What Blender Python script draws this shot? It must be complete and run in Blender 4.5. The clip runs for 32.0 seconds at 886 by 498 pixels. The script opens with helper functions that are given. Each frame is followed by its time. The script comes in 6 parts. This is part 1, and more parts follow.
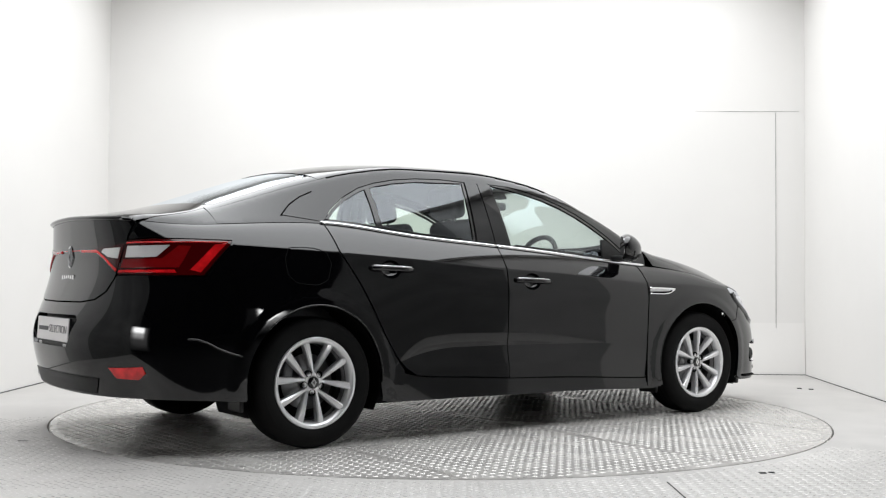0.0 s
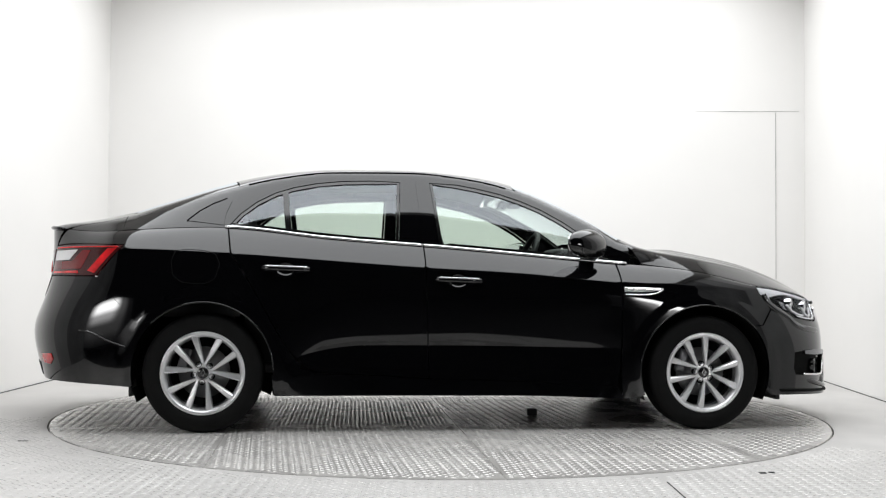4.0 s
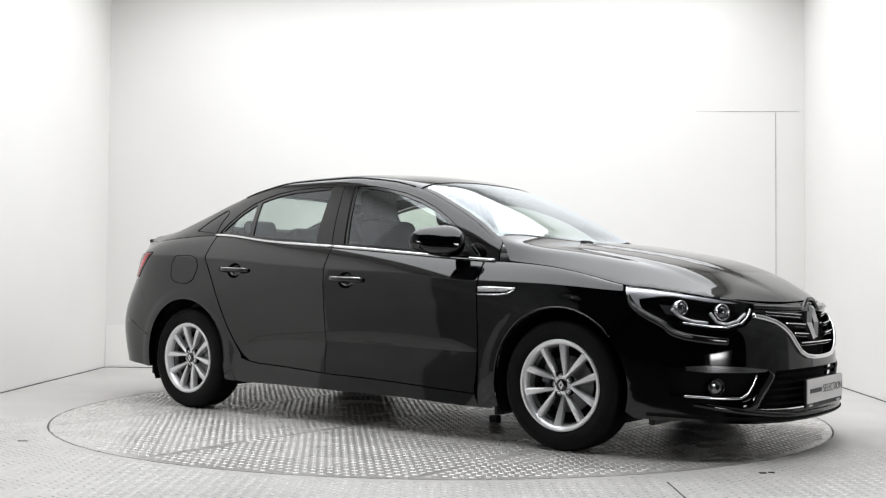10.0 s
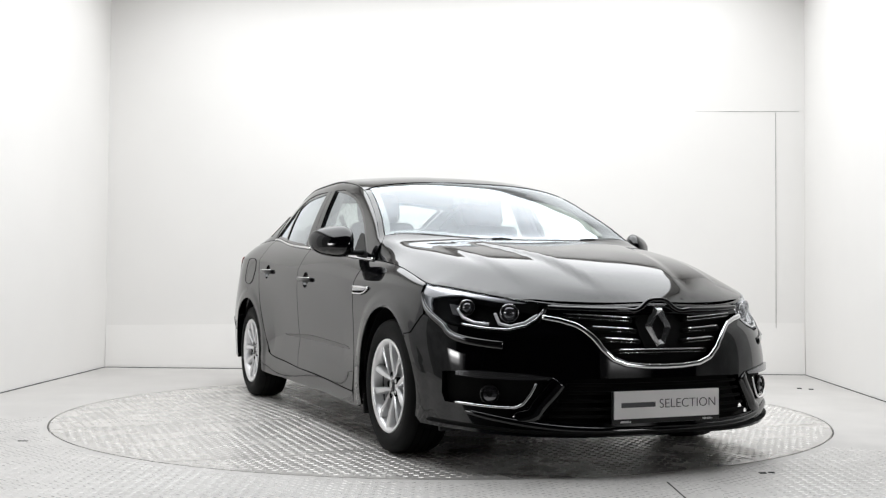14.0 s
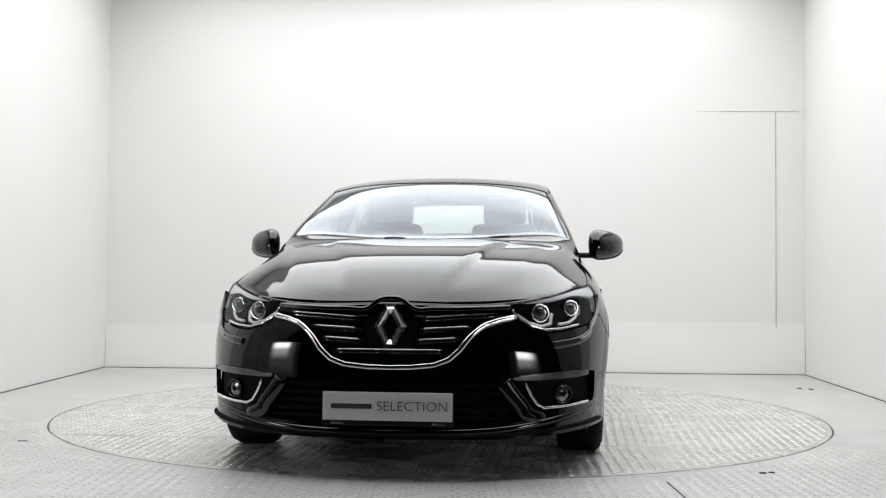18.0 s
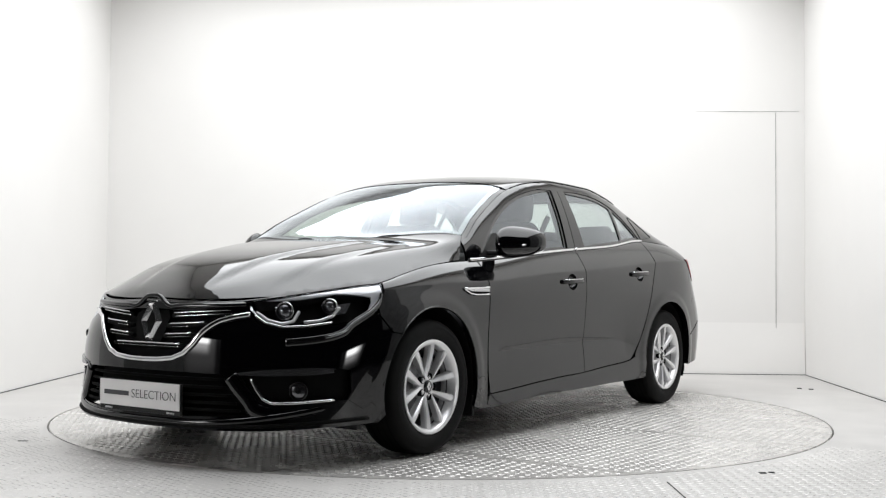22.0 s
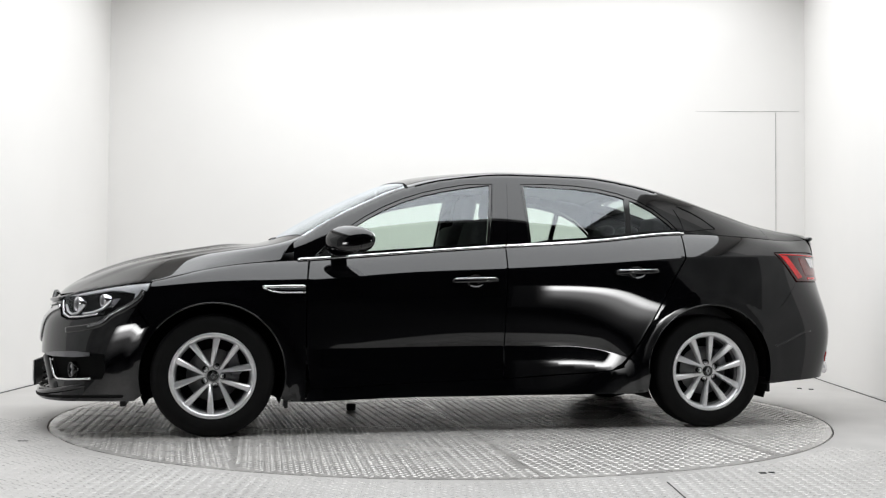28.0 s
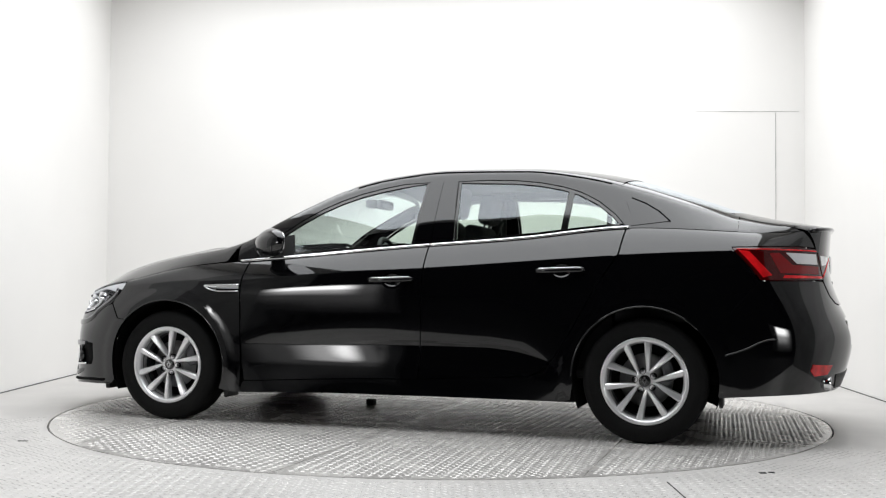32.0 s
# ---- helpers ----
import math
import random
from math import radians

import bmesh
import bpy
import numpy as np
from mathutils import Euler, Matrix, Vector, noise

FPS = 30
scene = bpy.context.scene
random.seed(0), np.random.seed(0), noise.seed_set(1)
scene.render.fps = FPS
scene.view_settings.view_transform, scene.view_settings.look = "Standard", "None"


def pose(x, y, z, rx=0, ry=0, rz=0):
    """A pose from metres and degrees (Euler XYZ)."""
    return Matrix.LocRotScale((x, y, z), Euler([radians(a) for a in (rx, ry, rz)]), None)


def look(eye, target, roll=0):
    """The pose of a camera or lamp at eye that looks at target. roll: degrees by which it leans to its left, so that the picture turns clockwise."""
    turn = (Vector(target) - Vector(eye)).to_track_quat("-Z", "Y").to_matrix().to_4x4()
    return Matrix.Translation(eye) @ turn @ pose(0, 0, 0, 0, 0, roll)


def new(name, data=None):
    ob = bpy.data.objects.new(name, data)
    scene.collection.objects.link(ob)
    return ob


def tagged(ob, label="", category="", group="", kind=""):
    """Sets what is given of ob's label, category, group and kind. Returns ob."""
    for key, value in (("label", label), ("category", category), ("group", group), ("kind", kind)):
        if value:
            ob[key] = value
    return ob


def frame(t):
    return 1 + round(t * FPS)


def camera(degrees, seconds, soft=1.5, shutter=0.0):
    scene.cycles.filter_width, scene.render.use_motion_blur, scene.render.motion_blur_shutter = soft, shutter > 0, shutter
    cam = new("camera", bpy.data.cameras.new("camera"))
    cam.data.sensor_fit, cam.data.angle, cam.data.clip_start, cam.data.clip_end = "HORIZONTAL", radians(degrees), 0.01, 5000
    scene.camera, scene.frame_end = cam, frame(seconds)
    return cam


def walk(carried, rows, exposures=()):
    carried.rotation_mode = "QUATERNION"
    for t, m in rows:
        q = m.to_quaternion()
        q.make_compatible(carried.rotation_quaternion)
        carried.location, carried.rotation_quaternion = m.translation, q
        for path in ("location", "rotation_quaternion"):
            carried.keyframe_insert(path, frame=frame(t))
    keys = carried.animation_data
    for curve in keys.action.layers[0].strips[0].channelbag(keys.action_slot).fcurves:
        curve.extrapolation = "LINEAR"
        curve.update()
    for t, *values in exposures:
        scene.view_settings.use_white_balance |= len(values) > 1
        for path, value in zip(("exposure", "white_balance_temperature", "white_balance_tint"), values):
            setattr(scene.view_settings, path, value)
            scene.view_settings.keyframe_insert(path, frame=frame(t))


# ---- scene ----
cam = camera(45.04, 32.0, soft=1.25)
EYE = Vector((0.0, -6.595, 0.791))
AIM = EYE + Vector((0.00087, 0.99949, 0.03202))
VIEW = look(EYE, AIM, 0.444)
BASE = -0.28
walk(cam, [(0.0, VIEW), (32.0, VIEW)], [(t, BASE + e) for t, e in ((0, -0.02), (2, 0.06), (6, -0.02), (9, -0.02), (11, -0.08), (13, 0.0), (17, -0.17), (20, -0.10), (23, 0.07), (25, -0.06), (28, -0.09), (29, -0.01), (32, 0.03))])

# ---- world and lights ----
world = bpy.data.worlds.new("studio_world")
world.use_nodes = True
scene.world = world
world.node_tree.nodes["Background"].inputs[0].default_value = (0.6, 0.65, 0.7, 1)
world.node_tree.nodes["Background"].inputs[1].default_value = 0.02

# the room: white side walls, a back wall, a dark hall behind the camera
LEFT_X, RIGHT_X, BACK_L, BACK_R = -3.075, 3.24, 3.22, 2.94
RIGHT_FRONT = 2.92
WALL_H, FRONT_Y, LEFT_Y = 3.62, -0.80, -0.95
FALLOFF_END_E, FALLOFF_END_W = -2.7, -3.4
CEIL_Y = -3.05


def area(name, m, sx, sy, power, color=(1, 1, 1)):
    lamp = bpy.data.lights.new(name, "AREA")
    lamp.shape, lamp.size, lamp.size_y, lamp.energy, lamp.color = "RECTANGLE", sx, sy, power, color
    ob = new(name, lamp)
    ob.matrix_basis = m
    return ob


# the overhead light bank
area("ceiling_lamp", pose(0.07, -0.12, 3.59), 5.3, 5.6, 392, (0.95, 0.975, 1.0))


# ---- materials ----
def mat(name, color, rough=0.5, metal=0.0, coat=0.0, vary=0.0, scale=8.0, bump=0.0, bscale=200.0, spec=0.5, emit=0.0, alpha=1.0, trans=0.0, rvary=0.0, island=0.0):
    m = bpy.data.materials.new(name)
    m.use_nodes = True
    nt = m.node_tree
    b = nt.nodes["Principled BSDF"]
    b.inputs["Base Color"].default_value = (*color, 1)
    b.inputs["Roughness"].default_value = rough
    b.inputs["Metallic"].default_value = metal
    b.inputs["Coat Weight"].default_value = coat
    b.inputs["Coat Roughness"].default_value = 0.02
    b.inputs["Specular IOR Level"].default_value = spec
    b.inputs["Alpha"].default_value = alpha
    b.inputs["Transmission Weight"].default_value = trans
    if emit:
        b.inputs["Emission Color"].default_value = (*color, 1)
        b.inputs["Emission Strength"].default_value = emit
    tc = nt.nodes.new("ShaderNodeTexCoord")
    if vary or rvary:
        n = nt.nodes.new("ShaderNodeTexNoise")
        n.inputs["Scale"].default_value, n.inputs["Detail"].default_value = scale, 6
        nt.links.new(tc.outputs["Object"], n.inputs["Vector"])
        if vary:
            r = nt.nodes.new("ShaderNodeValToRGB")
            r.color_ramp.elements[0].position, r.color_ramp.elements[1].position = 0.3, 0.72
            r.color_ramp.elements[0].color = (*[max(0, c * (1 - vary)) for c in color], 1)
            r.color_ramp.elements[1].color = (*[min(1, c * (1 + vary)) for c in color], 1)
            nt.links.new(n.outputs["Fac"], r.inputs[0])
            nt.links.new(r.outputs[0], b.inputs["Base Color"])
        if rvary:
            mr = nt.nodes.new("ShaderNodeMapRange")
            mr.inputs[3].default_value, mr.inputs[4].default_value = max(0.02, rough - rvary), rough + rvary
            nt.links.new(n.outputs["Fac"], mr.inputs[0])
            nt.links.new(mr.outputs[0], b.inputs["Roughness"])
    if bump:
        n2 = nt.nodes.new("ShaderNodeTexNoise")
        n2.inputs["Scale"].default_value, n2.inputs["Detail"].default_value = bscale, 4
        nt.links.new(tc.outputs["Object"], n2.inputs["Vector"])
        bp = nt.nodes.new("ShaderNodeBump")
        bp.inputs["Strength"].default_value, bp.inputs["Distance"].default_value = bump, 0.002
        nt.links.new(n2.outputs["Fac"], bp.inputs["Height"])
        nt.links.new(bp.outputs[0], b.inputs["Normal"])
    return m


def glass(name, tint, mirror=1.7, rough=0.0):
    m = bpy.data.materials.new(name)
    m.use_nodes = True
    nt = m.node_tree
    nt.nodes.remove(nt.nodes["Principled BSDF"])
    out = nt.nodes["Material Output"]
    tr = nt.nodes.new("ShaderNodeBsdfTransparent")
    tr.inputs[0].default_value = (*tint, 1)
    gl = nt.nodes.new("ShaderNodeBsdfGlossy")
    gl.inputs["Roughness"].default_value = rough
    gl.inputs["Color"].default_value = (0.90, 0.95, 1.0, 1)
    # reflection after Schlick, the same from both sides of the pane
    lw = nt.nodes.new("ShaderNodeLayerWeight")
    lw.inputs[0].default_value = 0.5
    po, mm = nt.nodes.new("ShaderNodeMath"), nt.nodes.new("ShaderNodeMath")
    po.operation, po.inputs[1].default_value = "POWER", 5.0
    mm.operation, mm.inputs[1].default_value, mm.inputs[2].default_value = "MULTIPLY_ADD", 0.957, 0.043
    nt.links.new(lw.outputs["Facing"], po.inputs[0])
    nt.links.new(po.outputs[0], mm.inputs[0])
    mx = nt.nodes.new("ShaderNodeMixShader")
    both_faces = nt.nodes.new("ShaderNodeMath")
    both_faces.operation = "MULTIPLY"
    both_faces.use_clamp = True
    both_faces.inputs[1].default_value = mirror
    nt.links.new(mm.outputs[0], both_faces.inputs[0])
    nt.links.new(both_faces.outputs[0], mx.inputs[0])
    nt.links.new(tr.outputs[0], mx.inputs[1])
    nt.links.new(gl.outputs[0], mx.inputs[2])
    nt.links.new(mx.outputs[0], out.inputs[0])
    return m


PAINT = mat("black_paint", (0.0016, 0.0016, 0.0020), 0.035, spec=0.62, rvary=0.012, scale=3)
TRIM = mat("black_plastic_trim", (0.006, 0.006, 0.006), 0.45, spec=0.3, bump=0.25, bscale=700)
GLOSSTRIM = mat("gloss_black_trim", (0.006, 0.006, 0.006), 0.12, coat=0.4)
DARK = mat("dark_cavity", (0.004, 0.004, 0.004), 0.8, spec=0.1, vary=0.3)
CHROME = mat("chrome", (0.82, 0.82, 0.83), 0.09, metal=1.0, rvary=0.03, scale=20)
SATIN = mat("satin_metal", (0.55, 0.55, 0.56), 0.28, metal=1.0, rvary=0.05, scale=20)
ALLOY = mat("silver_alloy", (0.74, 0.74, 0.75), 0.33, metal=0.70, coat=0.4, rvary=0.06, scale=12)
ALLOYDARK = mat("dark_alloy", (0.16, 0.16, 0.17), 0.45, metal=0.6, vary=0.15)
RUBBER = mat("tyre_rubber", (0.0035, 0.0035, 0.0035), 0.7, spec=0.15, vary=0.25, scale=14, bump=0.4, bscale=250)
DISC = mat("brake_disc", (0.30, 0.30, 0.30), 0.35, metal=1.0, rvary=0.1, scale=15)
CLOTH = mat("seat_cloth", (0.022, 0.022, 0.024), 0.9, vary=0.3, scale=60, bump=0.5, bscale=500)
DASH = mat("dash_plastic", (0.018, 0.018, 0.019), 0.6, bump=0.3, bscale=500)
SIDEGLASS = glass("side_glass", (0.80, 0.88, 0.82), 2.4)
FRONTGLASS = glass("windscreen_glass", (0.82, 0.88, 0.86))
LAMPGLASS = glass("lamp_glass", (0.96, 0.96, 0.97), 0.45)
BROW = mat("pale_lamp_brow", (0.60, 0.61, 0.63), 0.28, metal=0.5, coat=0.4)
BADGE = mat("badge_metal", (0.74, 0.74, 0.75), 0.16, metal=0.95, rvary=0.04, scale=30)
REDMID = mat("red_lens_fill", (0.17, 0.003, 0.004), 0.12, coat=0.3)
FOGGLASS = mat("fog_lens_glass", (0.16, 0.16, 0.17), 0.16, metal=0.8, coat=1.0)
BLADE = mat("dark_satin_blade", (0.22, 0.22, 0.23), 0.22, metal=0.9, rvary=0.04, scale=15)
REDLENS = mat("red_lens", (0.62, 0.009, 0.012), 0.14, coat=0.3, vary=0.35, scale=22)
REDDARK = mat("dark_red_lens", (0.05, 0.001, 0.0015), 0.10, coat=0.2)
WHITELENS = mat("clear_lens", (0.75, 0.75, 0.76), 0.15, coat=1.0, metal=0.3)
PLATEW = mat("white_plate", (0.76, 0.74, 0.735), 0.4, vary=0.04, scale=5, coat=0.3)
PLATEINK = mat("grey_ink", (0.05, 0.05, 0.055), 0.5)
WALL = mat("white_wall_paint", (0.755, 0.742, 0.724), 0.75, vary=0.015, scale=1.2, bump=0.05, bscale=60)
PLINTH = mat("white_plinth_paint", (0.79, 0.776, 0.757), 0.7, vary=0.015, scale=2)
SEAM = mat("wall_seam", (0.38, 0.37, 0.36), 0.8, vary=0.4, scale=9)
# two greys stand in for light falling off along the side walls
FALLOFF_PALE = mat("pale_wall_falloff", (0.46, 0.455, 0.448), 0.85, vary=0.1, scale=3)
FALLOFF_DARK = mat("dark_wall_falloff", (0.20, 0.20, 0.197), 0.9, vary=0.3, scale=3)
HALL = mat("dark_hall", (0.007, 0.007, 0.008), 0.9, vary=0.3, scale=1.5)
FLOORM = mat("grey_floor_paint", (0.49, 0.477, 0.462), 0.5, vary=0.10, scale=2.2, rvary=0.1, bump=0.15, bscale=90)
PLATEM = mat("tread_plate_metal", (0.53, 0.515, 0.495), 0.27, vary=0.10, scale=3.0, rvary=0.08, metal=0.32, bump=0.15, bscale=120)
LUGM = mat("tread_lug_metal", (0.55, 0.535, 0.515), 0.27, vary=0.08, scale=6.0, rvary=0.08, metal=0.32)
GAPM = mat("dark_gap", (0.02, 0.02, 0.02), 0.9, vary=0.4, scale=20)
PAPER = mat("paper_sheet", (0.75, 0.8, 0.86), 0.7, vary=0.03)


# ---- mesh helpers ----
def link(name, verts, faces, material, parent=None, label="", smooth=True, normals=None):
    me = bpy.data.meshes.new(name)
    me.from_pydata([tuple(v) for v in verts], [], [tuple(f) for f in faces])
    me.materials.append(material)
    if smooth:
        me.polygons.foreach_set("use_smooth", [True] * len(me.polygons))
    if normals is not None:
        me.normals_split_custom_set_from_vertices([tuple(n) for n in normals])
    me.update()
    ob = new(name, me)
    if parent is not None:
        ob.parent = parent
    if label:
        ob["label"] = label
    return ob


def part(name, bm, material, parent, label="", smooth=False):
    me = bpy.data.meshes.new(name)
    bmesh.ops.recalc_face_normals(bm, faces=bm.faces)
    bm.to_mesh(me)
    bm.free()
    me.materials.append(material)
    if smooth:
        me.polygons.foreach_set("use_smooth", [True] * len(me.polygons))
    ob = new(name, me)
    if parent is not None:
        ob.parent = parent
    if label:
        ob["label"] = label
    return ob


def box_bm(bm, c, s, bevel=0.0, m=None, seg=2):
    r = bmesh.ops.create_cube(bm, size=1.0)
    vs = r["verts"]
    bmesh.ops.scale(bm, vec=s, verts=vs)
    if bevel:
        es = list({e for v in vs for e in v.link_edges})
        rb = bmesh.ops.bevel(bm, geom=es, offset=bevel, segments=seg, affect="EDGES", profile=0.5)
        vs = list({v for f in rb["faces"] for v in f.verts} | {v for v in vs if v.is_valid})
    if m is not None:
        bmesh.ops.transform(bm, matrix=m, verts=vs)
    bmesh.ops.translate(bm, vec=c, verts=vs)
    return vs


def box(name, c, s, material, parent=None, bevel=0.004, label="", m=None, smooth=False):
    bm = bmesh.new()
    box_bm(bm, c, s, bevel, m)
    return part(name, bm, material, parent, label, smooth)


def spline(xs, ys):
    """A natural cubic spline through knots; ys may have several columns."""
    xs, ys = np.asarray(xs, float), np.asarray(ys, float)
    if xs[0] > xs[-1]:
        xs, ys = xs[::-1], ys[::-1]
    n = len(xs)
    h = np.diff(xs)
    A = np.zeros((n, n))
    A[0, 0] = A[-1, -1] = 1
    rhs = np.zeros((n,) + ys.shape[1:])
    d = (np.diff(ys, axis=0).T / h).T
    for i in range(1, n - 1):
        A[i, i - 1], A[i, i], A[i, i + 1] = h[i - 1], 2 * (h[i - 1] + h[i]), h[i]
        rhs[i] = 6 * (d[i] - d[i - 1])
    M = np.linalg.solve(A, rhs)

    def f(x):
        x = np.asarray(x, float)
        i = np.clip(np.searchsorted(xs, x) - 1, 0, n - 2)
        ex = (lambda a: a[..., None]) if ys.ndim > 1 else (lambda a: a)
        t0, t1, hh = ex(xs[i + 1] - x), ex(x - xs[i]), ex(h[i])
        return (M[i] * t0**3 + M[i + 1] * t1**3) / (6 * hh) + (ys[i] / hh - M[i] * hh / 6) * t0 + (ys[i + 1] / hh - M[i + 1] * hh / 6) * t1

    return f


def pchip(xs, ys):
    """A monotone cubic through knots."""
    xs, ys = np.asarray(xs, float), np.asarray(ys, float)
    if xs[0] > xs[-1]:
        xs, ys = xs[::-1], ys[::-1]
    h, n = np.diff(xs), len(xs)
    d = np.diff(ys) / h
    m = np.zeros(n)
    m[0], m[-1] = d[0], d[-1]
    for i in range(1, n - 1):
        if d[i - 1] * d[i] > 0:
            w1, w2 = 2 * h[i] + h[i - 1], h[i] + 2 * h[i - 1]
            m[i] = (w1 + w2) / (w1 / d[i - 1] + w2 / d[i])

    def f(x):
        x = np.clip(np.asarray(x, float), xs[0], xs[-1])
        i = np.clip(np.searchsorted(xs, x) - 1, 0, n - 2)
        t = (x - xs[i]) / h[i]
        return ys[i] * (1 + 2 * t) * (1 - t) ** 2 + m[i] * h[i] * t * (1 - t) ** 2 + ys[i + 1] * t * t * (3 - 2 * t) + m[i + 1] * h[i] * t * t * (t - 1)

    return f


def inside(poly, p):
    """Even-odd test of points p (N x 2) in a polygon."""
    p = np.asarray(p)
    x, y = p[:, 0], p[:, 1]
    r = np.zeros(len(p), bool)
    q = np.asarray(poly)
    for a, b in zip(q, np.roll(q, -1, axis=0)):
        if a[1] == b[1]:
            continue
        c = ((a[1] > y) != (b[1] > y)) & (x < (b[0] - a[0]) * (y - a[1]) / (b[1] - a[1]) + a[0])
        r ^= c
    return r


def resample(poly, step, closed=True):
    q = np.asarray(poly, float)
    nxt = np.roll(q, -1, axis=0) if closed else q[1:]
    out = []
    for a, b in zip(q, nxt):
        n = max(1, int(math.ceil(np.linalg.norm(b - a) / step)))
        for k in range(n):
            out.append(a + (b - a) * k / n)
    if not closed:
        out.append(q[-1])
    return np.array(out)


def edge_distance(poly, p):
    q = np.asarray(poly)
    best = np.full(len(p), 1e9)
    for a, b in zip(q, np.roll(q, -1, axis=0)):
        d = b - a
        t = np.clip(((p - a) @ d) / max(d @ d, 1e-12), 0, 1)
        best = np.minimum(best, np.linalg.norm(p - (a + t[:, None] * d), axis=1))
    return best


def round_poly(pts, r=0.02, n=4):
    """Rounds the corners of a polygon."""
    q = np.asarray(pts, float)
    out = []
    for i in range(len(q)):
        a, b, c = q[i - 1], q[i], q[(i + 1) % len(q)]
        la, lc = np.linalg.norm(a - b), np.linalg.norm(c - b)
        k = min(r, la * 0.45, lc * 0.45)
        p0, p1 = b + (a - b) / la * k, b + (c - b) / lc * k
        for j in range(n + 1):
            t = j / n
            out.append(p0 * (1 - t) ** 2 + b * 2 * t * (1 - t) + p1 * t * t)
    return np.array(out)


from mathutils.geometry import delaunay_2d_cdt


def triangulate(outline, holes, step, lines=()):
    """Points and triangles of an area with a clean border and an even inside, with edges along the given lines."""
    loops = [resample(outline, step)] + [resample(h, step) for h in holes]
    lo, hi = loops[0].min(0), loops[0].max(0)
    gx, gy = np.arange(lo[0], hi[0], step), np.arange(lo[1], hi[1], step * 0.87)
    g = np.array([(x + (step / 2 if j % 2 else 0), y) for j, y in enumerate(gy) for x in gx]) if len(gx) and len(gy) else np.zeros((0, 2))
    if len(g):
        ok = inside(loops[0], g)
        for h in loops[1:]:
            ok &= ~inside(h, g)
        g = g[ok]
        for h in loops:
            if len(g):
                g = g[edge_distance(h, g) > step * 0.45]
    runs = []
    for ln in lines:
        q = resample(ln, step * 0.8, False)
        ok = inside(loops[0], q)
        for h in loops[1:]:
            ok &= ~inside(h, q)
        for h in loops:
            ok &= edge_distance(h, q) > 0.002
        k = 0
        while k < len(q):
            if ok[k]:
                e = k
                while e + 1 < len(q) and ok[e + 1]:
                    e += 1
                if e > k:
                    runs.append(q[k:e + 1])
                    if len(g):
                        g = g[edge_distance(np.vstack([q[k:e + 1], q[k:e][::-1]]), g) > step * 0.3]
                k = e
            k += 1
    pts, edges = [], []
    for lp in loops:
        b = len(pts)
        pts += [Vector(p) for p in lp]
        edges += [(b + i, b + (i + 1) % len(lp)) for i in range(len(lp))]
    for r in runs:
        b = len(pts)
        pts += [Vector(p) for p in r]
        edges += [(b + i, b + i + 1) for i in range(len(r) - 1)]
    pts += [Vector(p) for p in g]
    v, e, f, ov, oe, of = delaunay_2d_cdt(pts, edges, [], 0, 1e-6)
    V = np.array([tuple(a) for a in v])
    F = np.array([t for t in f])
    c = V[F].mean(axis=1)
    ok = inside(loops[0], c)
    for h in loops[1:]:
        ok &= ~inside(h, c)
    area2 = (V[F[:, 1], 0] - V[F[:, 0], 0]) * (V[F[:, 2], 1] - V[F[:, 0], 1]) - (V[F[:, 1], 1] - V[F[:, 0], 1]) * (V[F[:, 2], 0] - V[F[:, 0], 0])
    F = F[ok & (np.abs(area2) > 1e-10)]
    return V, F, loops


def skin(name, outline, chart, material, parent, holes=(), step=0.03, flange=0.012, lift=0.0, flip=1, label="", scale=(1, 1), rounding=0.0, lines=()):
    """A panel on a smooth surface: a clean-edged area of the chart, with a turned-in edge. flip=-1 mirrors it to the other side."""
    sc = np.array(scale)
    o = np.asarray(outline, float) * sc
    if rounding:
        o = round_poly(o, rounding)
    V, F, loops = triangulate(o, [np.asarray(h, float) * sc for h in holes], step, [np.asarray(q, float) * sc for q in lines])

    def at(p):
        q = p / sc
        P = chart(q)
        e = 0.004 if chart is hull else 0.014
        du, dv = np.array([e, 0]) / sc, np.array([0, e]) / sc
        N = np.cross(chart(q + du) - chart(q - du), chart(q + dv) - chart(q - dv))
        N /= np.maximum(np.linalg.norm(N, axis=1, keepdims=True), 1e-12)
        out = P - np.array([0.0, 0.0, 0.55])
        out[:, 0] *= 0.25
        s = np.sign((N * out).sum(1).mean())
        return P, N * s

    P, N = at(V)
    P = P + N * lift
    faces = F.copy()
    fn = np.cross(P[F[:, 1]] - P[F[:, 0]], P[F[:, 2]] - P[F[:, 0]])
    bad = (fn * N[F[:, 0]]).sum(1) < 0
    faces[bad] = faces[bad][:, ::-1]
    verts, norms, fl = [P], [N], [list(map(int, t)) for t in faces]
    if flange:
        base = len(P)
        for lp in loops:
            Q, M = at(lp)
            Q = Q + M * lift
            n = len(lp)
            verts += [Q, Q - M * flange]
            norms += [np.zeros((2 * n, 3))]
            for i in range(n):
                j = (i + 1) % n
                fl.append([base + i, base + j, base + n + j, base + n + i])
            base += 2 * n
    verts, norms = np.vstack(verts), np.vstack(norms)
    if flip < 0:
        verts, norms = verts * [1, -1, 1], norms * [1, -1, 1]
        fl = [f[::-1] for f in fl]
    return link(name, verts, fl, material, parent, label, normals=norms)


def both(name, *a, **k):
    return [skin(name, *a, flip=s, **k) for s in (1, -1)]


